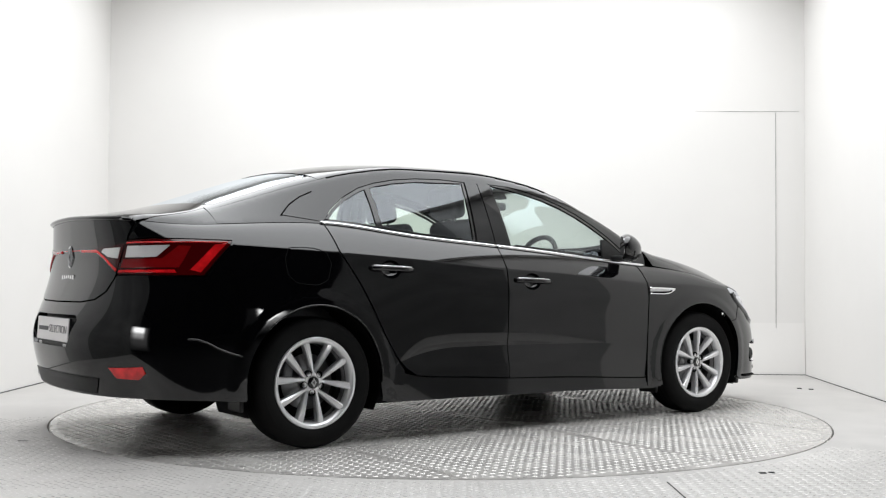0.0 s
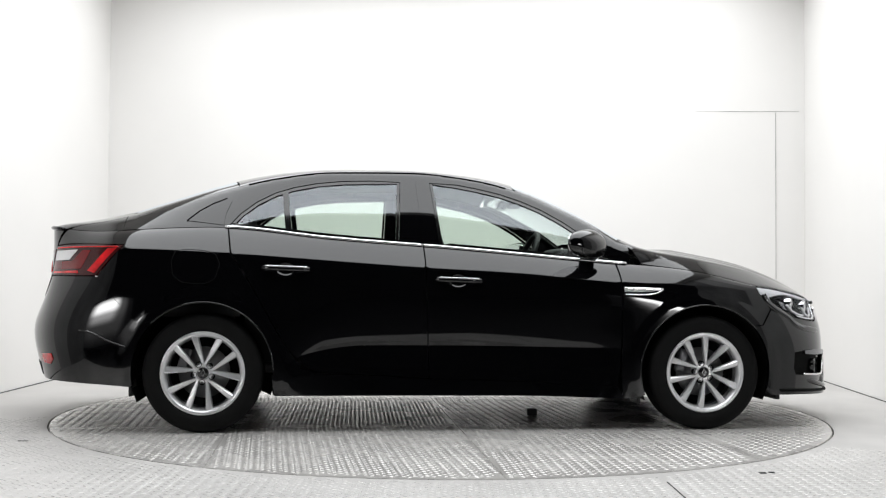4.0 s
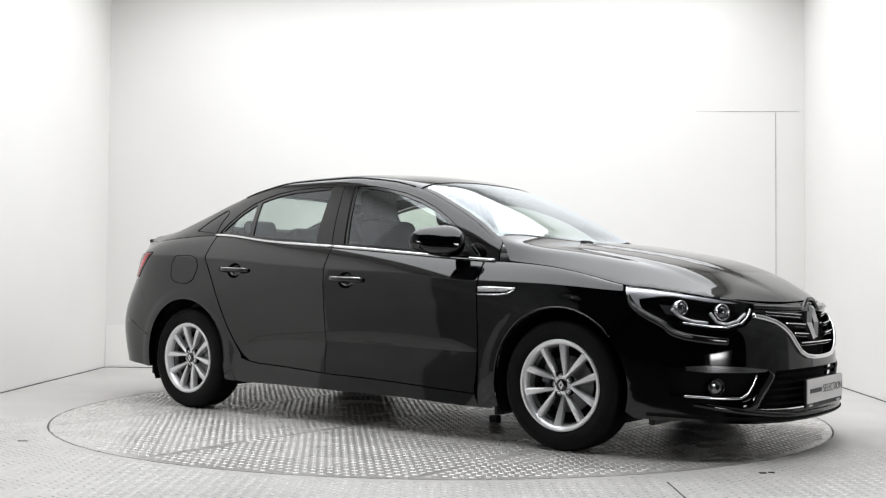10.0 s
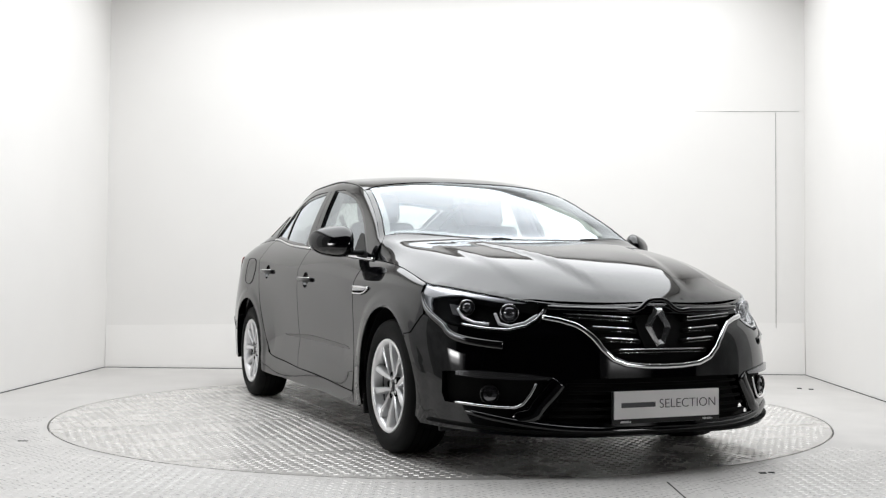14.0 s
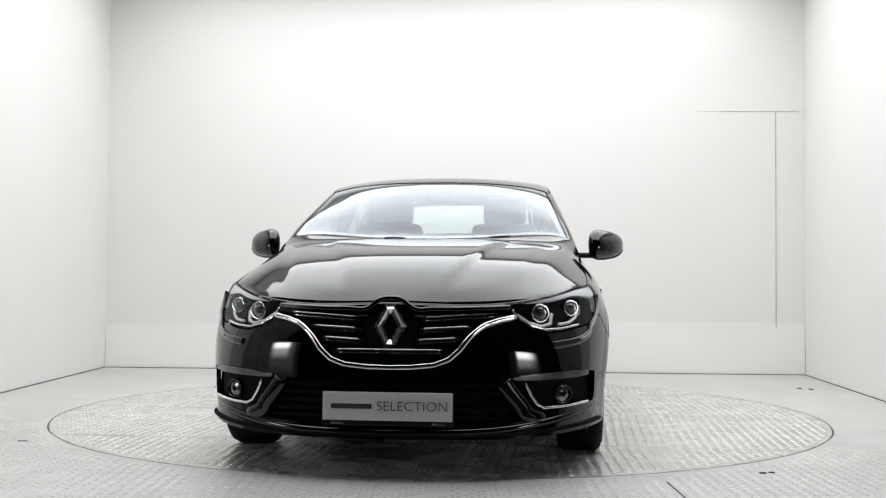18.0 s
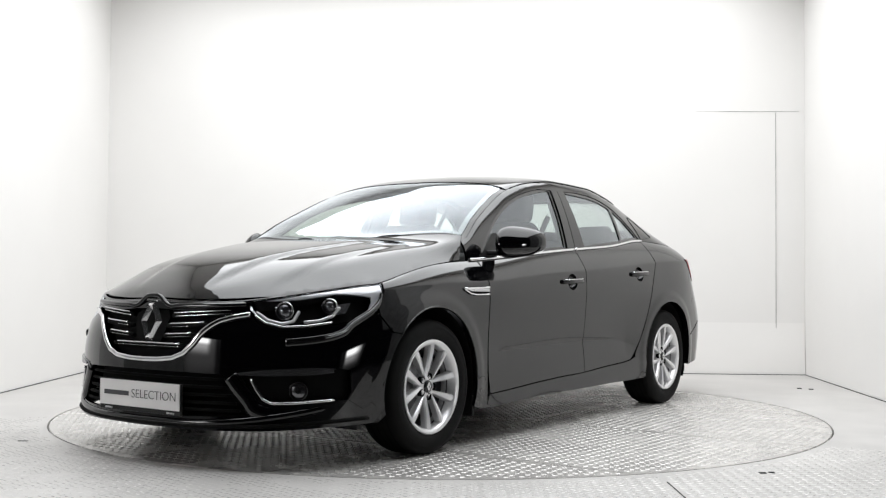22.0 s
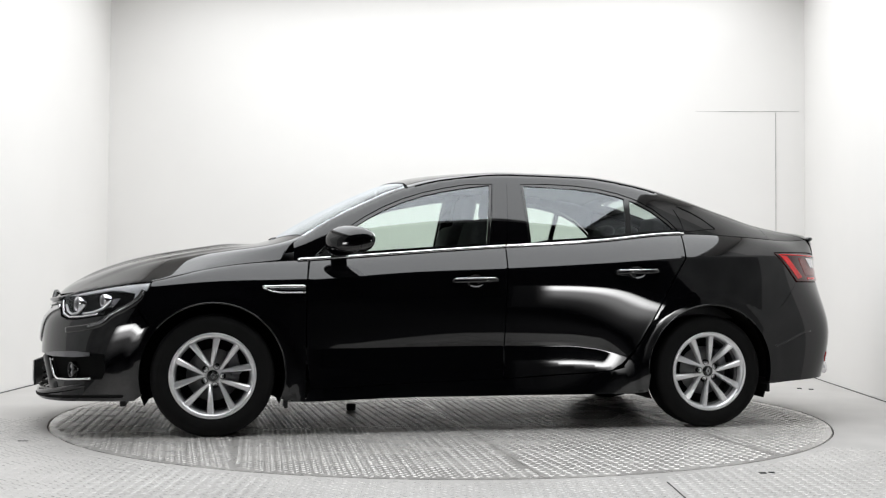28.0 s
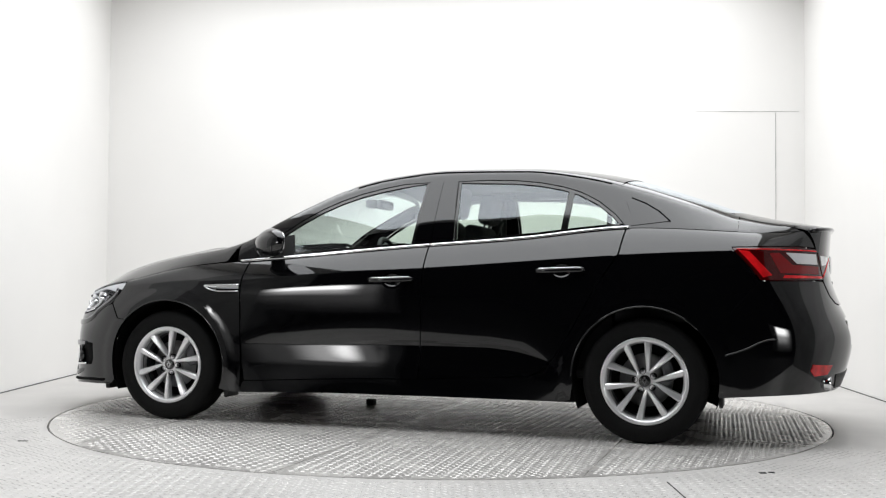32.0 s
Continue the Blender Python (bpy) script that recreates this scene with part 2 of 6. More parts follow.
def sweep(path, radius, closed=False, sides=6, squash=1.0, up=None):
    """Verts and faces of a tube along a path."""
    p = np.asarray(path, float)
    n = len(p)
    t = np.gradient(p, axis=0) if not closed else np.roll(p, -1, 0) - np.roll(p, 1, 0)
    t /= np.maximum(np.linalg.norm(t, axis=1, keepdims=True), 1e-9)
    ref = np.array(up if up is not None else (0, 0, 1.0))
    verts, faces = [], []
    for i in range(n):
        a = np.cross(t[i], ref)
        la = np.linalg.norm(a)
        a = a / la if la > 1e-6 else np.array([1.0, 0, 0])
        b = np.cross(a, t[i])
        for k in range(sides):
            w = 2 * math.pi * k / sides
            verts.append(p[i] + a * math.cos(w) * radius * squash + b * math.sin(w) * radius)
    for i in range(n if closed else n - 1):
        j = (i + 1) % n
        for k in range(sides):
            l = (k + 1) % sides
            faces.append((i * sides + k, i * sides + l, j * sides + l, j * sides + k))
    if not closed:
        faces += [tuple(range(sides))[::-1], tuple((n - 1) * sides + k for k in range(sides))]
    return verts, faces


def tube(name, path, radius, material, parent, closed=False, sides=6, squash=1.0, label="", up=None, flip=1):
    v, f = sweep(path, radius, closed, sides, squash, up)
    if flip < 0:
        v = [(a[0], -a[1], a[2]) for a in v]
        f = [q[::-1] for q in f]
    ob = link(name, v, f, material, parent, label)
    return ob


def lathe(name, prof, material, parent, m=None, n=48, label=""):
    """Turns a profile of (radius, height) about the y axis."""
    verts, faces = [], []
    k = len(prof)
    for i in range(n):
        a = 2 * math.pi * i / n
        for r, h in prof:
            verts.append((r * math.cos(a), h, r * math.sin(a)))
    for i in range(n):
        j = (i + 1) % n
        for q in range(k - 1):
            faces.append((i * k + q, j * k + q, j * k + q + 1, i * k + q + 1))
    if m is not None:
        verts = [tuple(m @ Vector(v)) for v in verts]
    me = link(name, verts, faces, material, parent, label)
    return me


# ---- the room ----
def slab(name, corners, z0, z1, material, label, category):
    """A prism over a plan outline."""
    n = len(corners)
    v = [(x, y, z0) for x, y in corners] + [(x, y, z1) for x, y in corners]
    f = [tuple(range(n))[::-1], tuple(range(n, 2 * n))] + [(i, (i + 1) % n, n + (i + 1) % n, n + i) for i in range(n)]
    bm = bmesh.new()
    vs = [bm.verts.new(p) for p in v]
    for q in f:
        bm.faces.new([vs[i] for i in q])
    return tagged(part(name, bm, material, None), label, category, "", "structure")


T = 0.12
TABLE_R = 2.262
CUT = 0.008

# floor with a round opening for the turntable
ring = [(math.cos(a) * (TABLE_R + CUT), math.sin(a) * (TABLE_R + CUT)) for a in np.linspace(0, 2 * math.pi, 180, endpoint=False)]
outer = [(-3.3, -2.8), (3.5, -2.8), (3.5, 3.4), (-3.3, 3.4)]
V, F, loops = triangulate(np.array(outer), [np.array(ring)], 0.5)
fv = [(p[0], p[1], 0.0) for p in V]
ff = [tuple(map(int, t)) for t in F]
base = len(fv)
fv += [(x, y, 0.0) for x, y in ring] + [(x, y, -0.06) for x, y in ring]
nr = len(ring)
ff += [(base + i, base + (i + 1) % nr, base + nr + (i + 1) % nr, base + nr + i) for i in range(nr)]
floor = tagged(link("floor", fv, ff, FLOORM, smooth=False), "grey painted tread-plate studio floor round the turntable", "floor", "", "structure")
tagged(slab("pit_floor", [(x * 1.05, y * 1.05) for x, y in ring[::4]], -0.12, -0.06, GAPM, "dark pit under the turntable", "floor"))

# walls
tagged(slab("wall_west", [(LEFT_X - T, LEFT_Y), (LEFT_X, LEFT_Y), (LEFT_X, BACK_L), (LEFT_X - T, BACK_L)], 0, WALL_H, WALL, "smooth white painted studio side wall", "wall"))
tagged(slab("wall_east", [(RIGHT_FRONT, FRONT_Y), (RIGHT_FRONT + T, FRONT_Y), (RIGHT_X + T, BACK_R), (RIGHT_X, BACK_R)], 0, WALL_H, WALL, "smooth white painted studio side wall", "wall"))
wall_back = tagged(slab("wall_north", [(LEFT_X - T, BACK_L), (RIGHT_X + T, BACK_R - 0.005), (RIGHT_X + T, BACK_R + T), (LEFT_X - T, BACK_L + T)], 0, WALL_H, WALL, "smooth white painted back wall of the studio", "wall"))
tagged(slab("ceiling", [(LEFT_X - T, CEIL_Y), (RIGHT_X + T, CEIL_Y), (RIGHT_X + T, 3.4), (LEFT_X - T, 3.4)], WALL_H, WALL_H + 0.1, WALL, "white studio ceiling with light banks", "ceiling"))
# unseen panels added to carry the side walls on towards the open side
slab("falloff_panel_west_inner", [(LEFT_X - T, LEFT_Y - 0.8), (LEFT_X - 0.01, LEFT_Y - 0.8), (LEFT_X - 0.01, LEFT_Y), (LEFT_X - T, LEFT_Y)], 0, WALL_H, FALLOFF_PALE, "added unseen pale grey panel, painted as the side wall's light falloff", "curtain")
slab("falloff_panel_west", [(LEFT_X - T, FALLOFF_END_W), (LEFT_X - 0.02, FALLOFF_END_W), (LEFT_X - 0.02, LEFT_Y - 0.8), (LEFT_X - T, LEFT_Y - 0.8)], 0, WALL_H, FALLOFF_DARK, "added unseen dark grey panel, painted as the side wall's light falloff", "curtain")
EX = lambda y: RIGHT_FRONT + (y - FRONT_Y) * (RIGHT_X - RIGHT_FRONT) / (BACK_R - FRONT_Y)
slab("falloff_panel_east_inner", [(EX(FRONT_Y - 0.7) + 0.01, FRONT_Y - 0.7), (RIGHT_FRONT + T, FRONT_Y - 0.7), (RIGHT_FRONT + T, FRONT_Y), (RIGHT_FRONT + 0.01, FRONT_Y)], 0, WALL_H, FALLOFF_PALE, "added unseen pale grey panel, painted as the side wall's light falloff", "curtain")
slab("falloff_panel_east", [(EX(FALLOFF_END_E) + 0.02, FALLOFF_END_E), (RIGHT_FRONT + T, FALLOFF_END_E), (RIGHT_FRONT + T, FRONT_Y - 0.7), (EX(FRONT_Y - 0.7) + 0.02, FRONT_Y - 0.7)], 0, WALL_H, FALLOFF_DARK, "added unseen dark grey panel, painted as the side wall's light falloff", "curtain")
# dark hall on the camera's side
for nm, c in (("wall_south", [(-7, -10), (7, -10), (7, -9.9), (-7, -9.9)]),
              ("wall_hall_west", [(-7, -9.9), (-6.9, -9.9), (-6.9, FALLOFF_END_W), (-7, FALLOFF_END_W)]),
              ("wall_hall_east", [(6.9, -9.9), (7, -9.9), (7, FALLOFF_END_E), (6.9, FALLOFF_END_E)]),
              ("wall_return_west", [(-7, FALLOFF_END_W), (LEFT_X - T, FALLOFF_END_W), (LEFT_X - T, FALLOFF_END_W + 0.1), (-7, FALLOFF_END_W + 0.1)]),
              ("wall_return_east", [(RIGHT_FRONT + T, FALLOFF_END_E), (7, FALLOFF_END_E), (7, FALLOFF_END_E + 0.1), (RIGHT_FRONT + T, FALLOFF_END_E + 0.1)])):
    slab(nm, c, 0, WALL_H + 0.6, HALL, "dark unlit wall of the hall behind the camera", "wall")
slab("hall_ceiling", [(-7, -10), (7, -10), (7, FALLOFF_END_E + 0.1), (-7, FALLOFF_END_E + 0.1)], WALL_H + 0.6, WALL_H + 0.7, HALL, "dark ceiling of the hall behind the camera", "ceiling")

# the low white plinth along the foot of the walls, leaning back a little
PL_H = 0.36


def plinth(name, a, b):
    a, b = Vector((*a, 0)), Vector((*b, 0))
    d = (b - a).normalized()
    inn = Vector((-d.y, d.x, 0))
    prof = [(0.0, 0.0), (0.022, 0.0), (0.022, 0.02), (0.018, 0.14), (0.012, 0.25), (0.006, PL_H - 0.02), (0.002, PL_H + 0.05), (0.0, PL_H + 0.10)]
    bm = bmesh.new()
    A = [bm.verts.new(a + inn * u + Vector((0, 0, w))) for u, w in prof]
    B = [bm.verts.new(b + inn * u + Vector((0, 0, w))) for u, w in prof]
    for i in range(len(prof) - 1):
        bm.faces.new((A[i], A[i + 1], B[i + 1], B[i]))
    bm.faces.new(A)
    bm.faces.new(B)
    return tagged(part(name, bm, PLINTH, None), "low white plinth board along the foot of the wall", "plinth", "", "structure")


plinth("baseboard", (RIGHT_X - 0.005, BACK_R - 0.002), (LEFT_X + 0.005, BACK_L - 0.002))

# the dark joint between floor and walls
J = 0.009
slab("floor_joint_west", [(LEFT_X, LEFT_Y), (LEFT_X + J, LEFT_Y), (LEFT_X + J, BACK_L - .03), (LEFT_X, BACK_L - .03)], 0.0005, 0.0045, GAPM, "thin dark joint between floor and wall", "joint")
slab("floor_joint_north", [(LEFT_X + J, BACK_L - .026 - J), (RIGHT_X - .01, BACK_R - .026 - J), (RIGHT_X - .01, BACK_R - .026), (LEFT_X + J, BACK_L - .026)], 0.0005, 0.0045, GAPM, "thin dark joint between floor and wall", "joint")
slab("floor_joint_east", [(RIGHT_FRONT - J, FRONT_Y), (RIGHT_FRONT, FRONT_Y), (RIGHT_X, BACK_R - .04), (RIGHT_X - J, BACK_R - .04)], 0.0005, 0.0045, GAPM, "thin dark joint between floor and wall", "joint")

# the door set flush in the back wall: only its joint shows
def back_y(x):
    return BACK_L + (BACK_R - BACK_L) * (x - LEFT_X) / (RIGHT_X - LEFT_X)


DOOR_R, DOOR_L, DOOR_T = 2.985, 2.10, 2.355
bm = bmesh.new()
ang = math.atan2(BACK_R - BACK_L, RIGHT_X - LEFT_X)
box_bm(bm, (DOOR_R, back_y(DOOR_R) - 0.001, (PL_H + DOOR_T) / 2), (0.005, 0.006, DOOR_T - PL_H - .02), 0)
box_bm(bm, (DOOR_R - 0.22, back_y(DOOR_R - 0.22) - 0.001, DOOR_T), (0.56, 0.006, 0.004), 0, Matrix.Rotation(ang, 4, "Z"))
box_bm(bm, (DOOR_R - 0.25, back_y(DOOR_R - 0.25) - 0.001, DOOR_T), (0.92, 0.0045, 0.0018), 0, Matrix.Rotation(ang, 4, "Z"))
part("door_joint", bm, SEAM, wall_back, "fine dark joint of a flush white door")

slab("hall_floor", [(-7, -10), (7, -10), (7, -2.8), (-7, -2.8)], -0.1, 0, HALL, "dark unlit floor of the hall behind the camera", "floor")
slab("hall_floor_west", [(-7, -2.8), (-3.3, -2.8), (-3.3, 3.4), (-7, 3.4)], -0.1, 0, HALL, "dark floor outside the studio", "floor")
slab("hall_floor_east", [(3.5, -2.8), (7, -2.8), (7, 3.4), (3.5, 3.4)], -0.1, 0, HALL, "dark floor outside the studio", "floor")

# small dark fittings and scuffs on the floor
def floor_bit(x, y, w, d, h, label):
    bm = bmesh.new()
    box_bm(bm, (x, y, h / 2), (w, d, h), min(w, d, h) * 0.3)
    return tagged(part("floor_fitting", bm, GAPM, None), label, "fitting", "floor fittings")


floor_bit(1.36, -2.06, 0.030, 0.022, 0.004, "small dark lifting slot in the grey floor")
floor_bit(1.40, -2.05, 0.026, 0.020, 0.004, "small dark lifting slot in the grey floor")
floor_bit(-2.05, -1.32, 0.05, 0.012, 0.003, "small dark lifting slot in the grey floor")
floor_bit(2.76, 1.66, 0.03, 0.03, 0.006, "small round bolt head in the grey floor")
floor_bit(2.83, 1.60, 0.03, 0.03, 0.006, "small round bolt head in the grey floor")


# ---- the turntable ----
turntable = tagged(new("turntable"), "round turning platform of grey tread plate set in the floor", "turntable")
dv, df = [(0, 0, -0.004)], []
NSEG = 180
for r, z in ((TABLE_R * 0.5, -0.004), (TABLE_R - 0.004, -0.004), (TABLE_R, -0.008), (TABLE_R, -0.055)):
    dv += [(r * math.cos(2 * math.pi * i / NSEG), r * math.sin(2 * math.pi * i / NSEG), z) for i in range(NSEG)]
df += [(0, 1 + i, 1 + (i + 1) % NSEG) for i in range(NSEG)]
for k in range(3):
    a = 1 + k * NSEG
    df += [(a + i, a + NSEG + i, a + NSEG + (i + 1) % NSEG, a + (i + 1) % NSEG) for i in range(NSEG)]
link("deck", dv, df, PLATEM, turntable, smooth=False)


def clip_disc(x0, y0, x1, y1, r):
    """The part of a disc that lies in a box."""
    q = [(r * math.cos(a), r * math.sin(a)) for a in np.linspace(0, 2 * math.pi, 240, endpoint=False)]
    for ax, lim, sg in ((0, x0, 1), (0, x1, -1), (1, y0, 1), (1, y1, -1)):
        out = []
        for a, b in zip(q, q[1:] + q[:1]):
            da, db = (a[ax] - lim) * sg, (b[ax] - lim) * sg
            if da >= 0:
                out.append(a)
            if da * db < 0:
                t = da / (da - db)
                out.append((a[0] + (b[0] - a[0]) * t, a[1] + (b[1] - a[1]) * t))
        q = out
        if not q:
            break
    return q


# the plates of the deck with thin open joints, and the raised lugs
PLX = [-2.3, -1.22, 0.02, 1.26, 2.3]
PLY = [-2.3, -0.62, 0.62, 2.3]


def tread(name, boxes, keep, z, parent, label, pitch=0.035, tall=0.0024):
    """Raised lugs in alternating directions, joined into one mesh."""
    verts, faces = [], []
    for x0, y0, x1, y1, turn in boxes:
        n = int(math.hypot(x1 - x0, y1 - y0) / pitch / 2) + 1
        ct, st = math.cos(turn) * pitch, math.sin(turn) * pitch
        for i in range(-n, n + 1):
            for j in range(-n, n + 1):
                x, y = (x0 + x1) / 2 + i * ct - j * st, (y0 + y1) / 2 + i * st + j * ct
                if not (x0 + .015 < x < x1 - .015 and y0 + .015 < y < y1 - .015 and keep(x, y)):
                    continue
                a = turn + (math.pi / 2 if (i + j) % 2 else 0)
                c, s = math.cos(a), math.sin(a)
                b = len(verts)
                for u, w, h in ((-0.0145, 0, 0), (-0.0065, -0.0042, 0), (0.0065, -0.0042, 0), (0.0145, 0, 0), (0.0065, 0.0042, 0), (-0.0065, 0.0042, 0), (-0.0075, 0, tall), (0.0075, 0, tall)):
                    verts.append((x + u * c - w * s, y + u * s + w * c, z + h))
                faces += [(b, b + 1, b + 6), (b + 1, b + 2, b + 7, b + 6), (b + 2, b + 3, b + 7), (b + 3, b + 4, b + 7), (b + 4, b + 5, b + 6, b + 7), (b + 5, b, b + 6)]
    ob = link(name, verts, faces, LUGM, parent, label, smooth=False)
    ob["kind"] = "stuff"
    return ob


lug_boxes = []
for i in range(len(PLX) - 1):
    for j in range(len(PLY) - 1):
        a0, a1, b0, b1 = PLX[i] + 0.003, PLX[i + 1] - 0.003, PLY[j] + 0.003, PLY[j + 1] - 0.003
        o = clip_disc(a0, b0, a1, b1, TABLE_R - 0.003)
        n = len(o)
        v = [(x, y, -0.004) for x, y in o] + [(x, y, 0.0) for x, y in o]
        link("plate", v, [tuple(range(n, 2 * n))] + [(q, (q + 1) % n, n + (q + 1) % n, n + q) for q in range(n)], PLATEM, turntable, smooth=False)
        lug_boxes.append((a0, b0, a1, b1, math.pi / 4 + (0.05 if (i + j) % 2 else -0.03)))
tread("tread", lug_boxes, lambda x, y: math.hypot(x, y) < TABLE_R - 0.04, 0.0, turntable, "raised steel tread lugs")
fl = tread("floor_tread", [(-3.0, -4.4, 0.908, 3.1, math.pi / 4), (0.914, -4.4, 3.1, 3.0, math.pi / 4)],
           lambda x, y: math.hypot(x, y) > TABLE_R + 0.05 and LEFT_X + 0.1 < x < RIGHT_FRONT + 0.06 and y < back_y(x) - 0.1 and -2.75 < y < -0.9 + 0.5 * math.sin(x * 2.1), 0.0, None, "", 0.035, 0.0013)
tagged(fl, "worn raised tread lugs of the grey floor", "tread", "", "stuff")
tagged(box("floor_joint", (0.911, -2.68, 0.0005), (0.006, 0.80, 0.002), GAPM, None, 0, ""), "dark joint between two floor plates", "joint", "", "structure")


# ---- soft boxes that stand at the open side of the set ----
def glow_face(name, hot, dim, cols, rest_cols, rows):
    """A lit cloth: a hot tube behind its upper edge, along cols of its width, and a dim rest that fades downwards."""
    m = bpy.data.materials.new(name)
    m.use_nodes = True
    nt = m.node_tree
    p = nt.nodes["Principled BSDF"]
    p.inputs["Base Color"].default_value = (0.05, 0.05, 0.05, 1)
    p.inputs["Emission Color"].default_value = (1, 1, 1, 1)
    tc, sep = nt.nodes.new("ShaderNodeTexCoord"), nt.nodes.new("ShaderNodeSeparateXYZ")
    nt.links.new(tc.outputs["Generated"], sep.inputs[0])

    def ramp(src, *stops):
        r = nt.nodes.new("ShaderNodeValToRGB")
        r.color_ramp.interpolation = "EASE"
        el = r.color_ramp.elements
        while len(el) < len(stops):
            el.new(0.5)
        for e, (pos, val) in zip(el, stops):
            e.position, e.color = pos, (val, val, val, 1)
        nt.links.new(sep.outputs[src], r.inputs[0])
        return r.outputs[0]

    def times(x, y):
        n = nt.nodes.new("ShaderNodeMath")
        n.operation = "MULTIPLY"
        for k, q in enumerate((x, y)):
            if isinstance(q, float):
                n.inputs[k].default_value = q
            else:
                nt.links.new(q, n.inputs[k])
        return n.outputs[0]

    band = times(times(ramp("Y", *rows), ramp("X", *cols)), float(hot))
    rest = times(times(ramp("Y", (0.0, 0), (.35, .45), (.9, 1), (1.0, .2)), ramp("X", *rest_cols)), float(dim))
    add = nt.nodes.new("ShaderNodeMath")
    add.operation = "ADD"
    nt.links.new(band, add.inputs[0])
    nt.links.new(rest, add.inputs[1])
    nt.links.new(add.outputs[0], p.inputs["Emission Strength"])
    return m


GLOW_W = glow_face("soft_box_cloth", 27.0, 1.3, ((.10, 0), (.36, 1), (.62, 1), (.78, 0)), ((.0, 0), (.30, 1), (.80, 1), (.92, 0)), ((.40, 0), (.66, .20), (.84, 1), (.90, .9), (1.0, 0)))
GLOW_E = glow_face("soft_box_cloth_east", 27.0, 1.5, ((.20, 0), (.31, 1), (.52, 1), (.92, 0)), ((.16, 0), (.26, 1), (.70, 1), (1.0, 0)), ((.20, .0), (.55, .14), (.82, 1), (.90, .9), (1.0, 0)))
STANDM = mat("stand_metal", (0.03, 0.03, 0.03), 0.4, metal=0.5)


def soft_box(eye, target, w, h, cloth):
    root = tagged(new("soft_box"), "black studio soft box with a lit white cloth on a stand", "studio lamp", "soft boxes")
    root.location = (eye[0], eye[1], 0)
    m = Matrix.Translation((0, 0, eye[2])) @ look((0, 0, 0), Vector(target) - Vector(eye))
    f = link("cloth", [(-w / 2, -h / 2, 0), (w / 2, -h / 2, 0), (w / 2, h / 2, 0), (-w / 2, h / 2, 0), (-w / 2, -h / 2, .006), (w / 2, -h / 2, .006), (w / 2, h / 2, .006), (-w / 2, h / 2, .006)],
             [(3, 2, 1, 0), (4, 5, 6, 7)], cloth, root, "glowing white front cloth", smooth=False)
    f.matrix_basis = m
    k = .12
    v = [(-w / 2, -h / 2, -.02), (w / 2, -h / 2, -.02), (w / 2, h / 2, -.02), (-w / 2, h / 2, -.02), (-k, -k, .35), (k, -k, .35), (k, k, .35), (-k, k, .35)]
    b = link("hood", v, [(0, 1, 5, 4), (1, 2, 6, 5), (2, 3, 7, 6), (3, 0, 4, 7), (4, 5, 6, 7)], HALL, root, "black cloth hood", smooth=False)
    b.matrix_basis = m
    c = m @ Vector((0, 0, .30))
    tube("pole", [(c.x, c.y, .16), (c.x, c.y, c.z)], .014, STANDM, root, sides=8)
    for a in (0, 120, 240):
        tube("leg", [(c.x, c.y, .18), (c.x + .3 * math.cos(radians(a)), c.y + .3 * math.sin(radians(a)), .01)], .010, STANDM, root, sides=6)


soft_box((-2.75, -3.15, .62), (-0.3, -0.6, .62), 1.25, 1.0, GLOW_W)
soft_box((2.85, -4.25, .62), (0.3, -0.6, .62), 1.4, 1.0, GLOW_E)


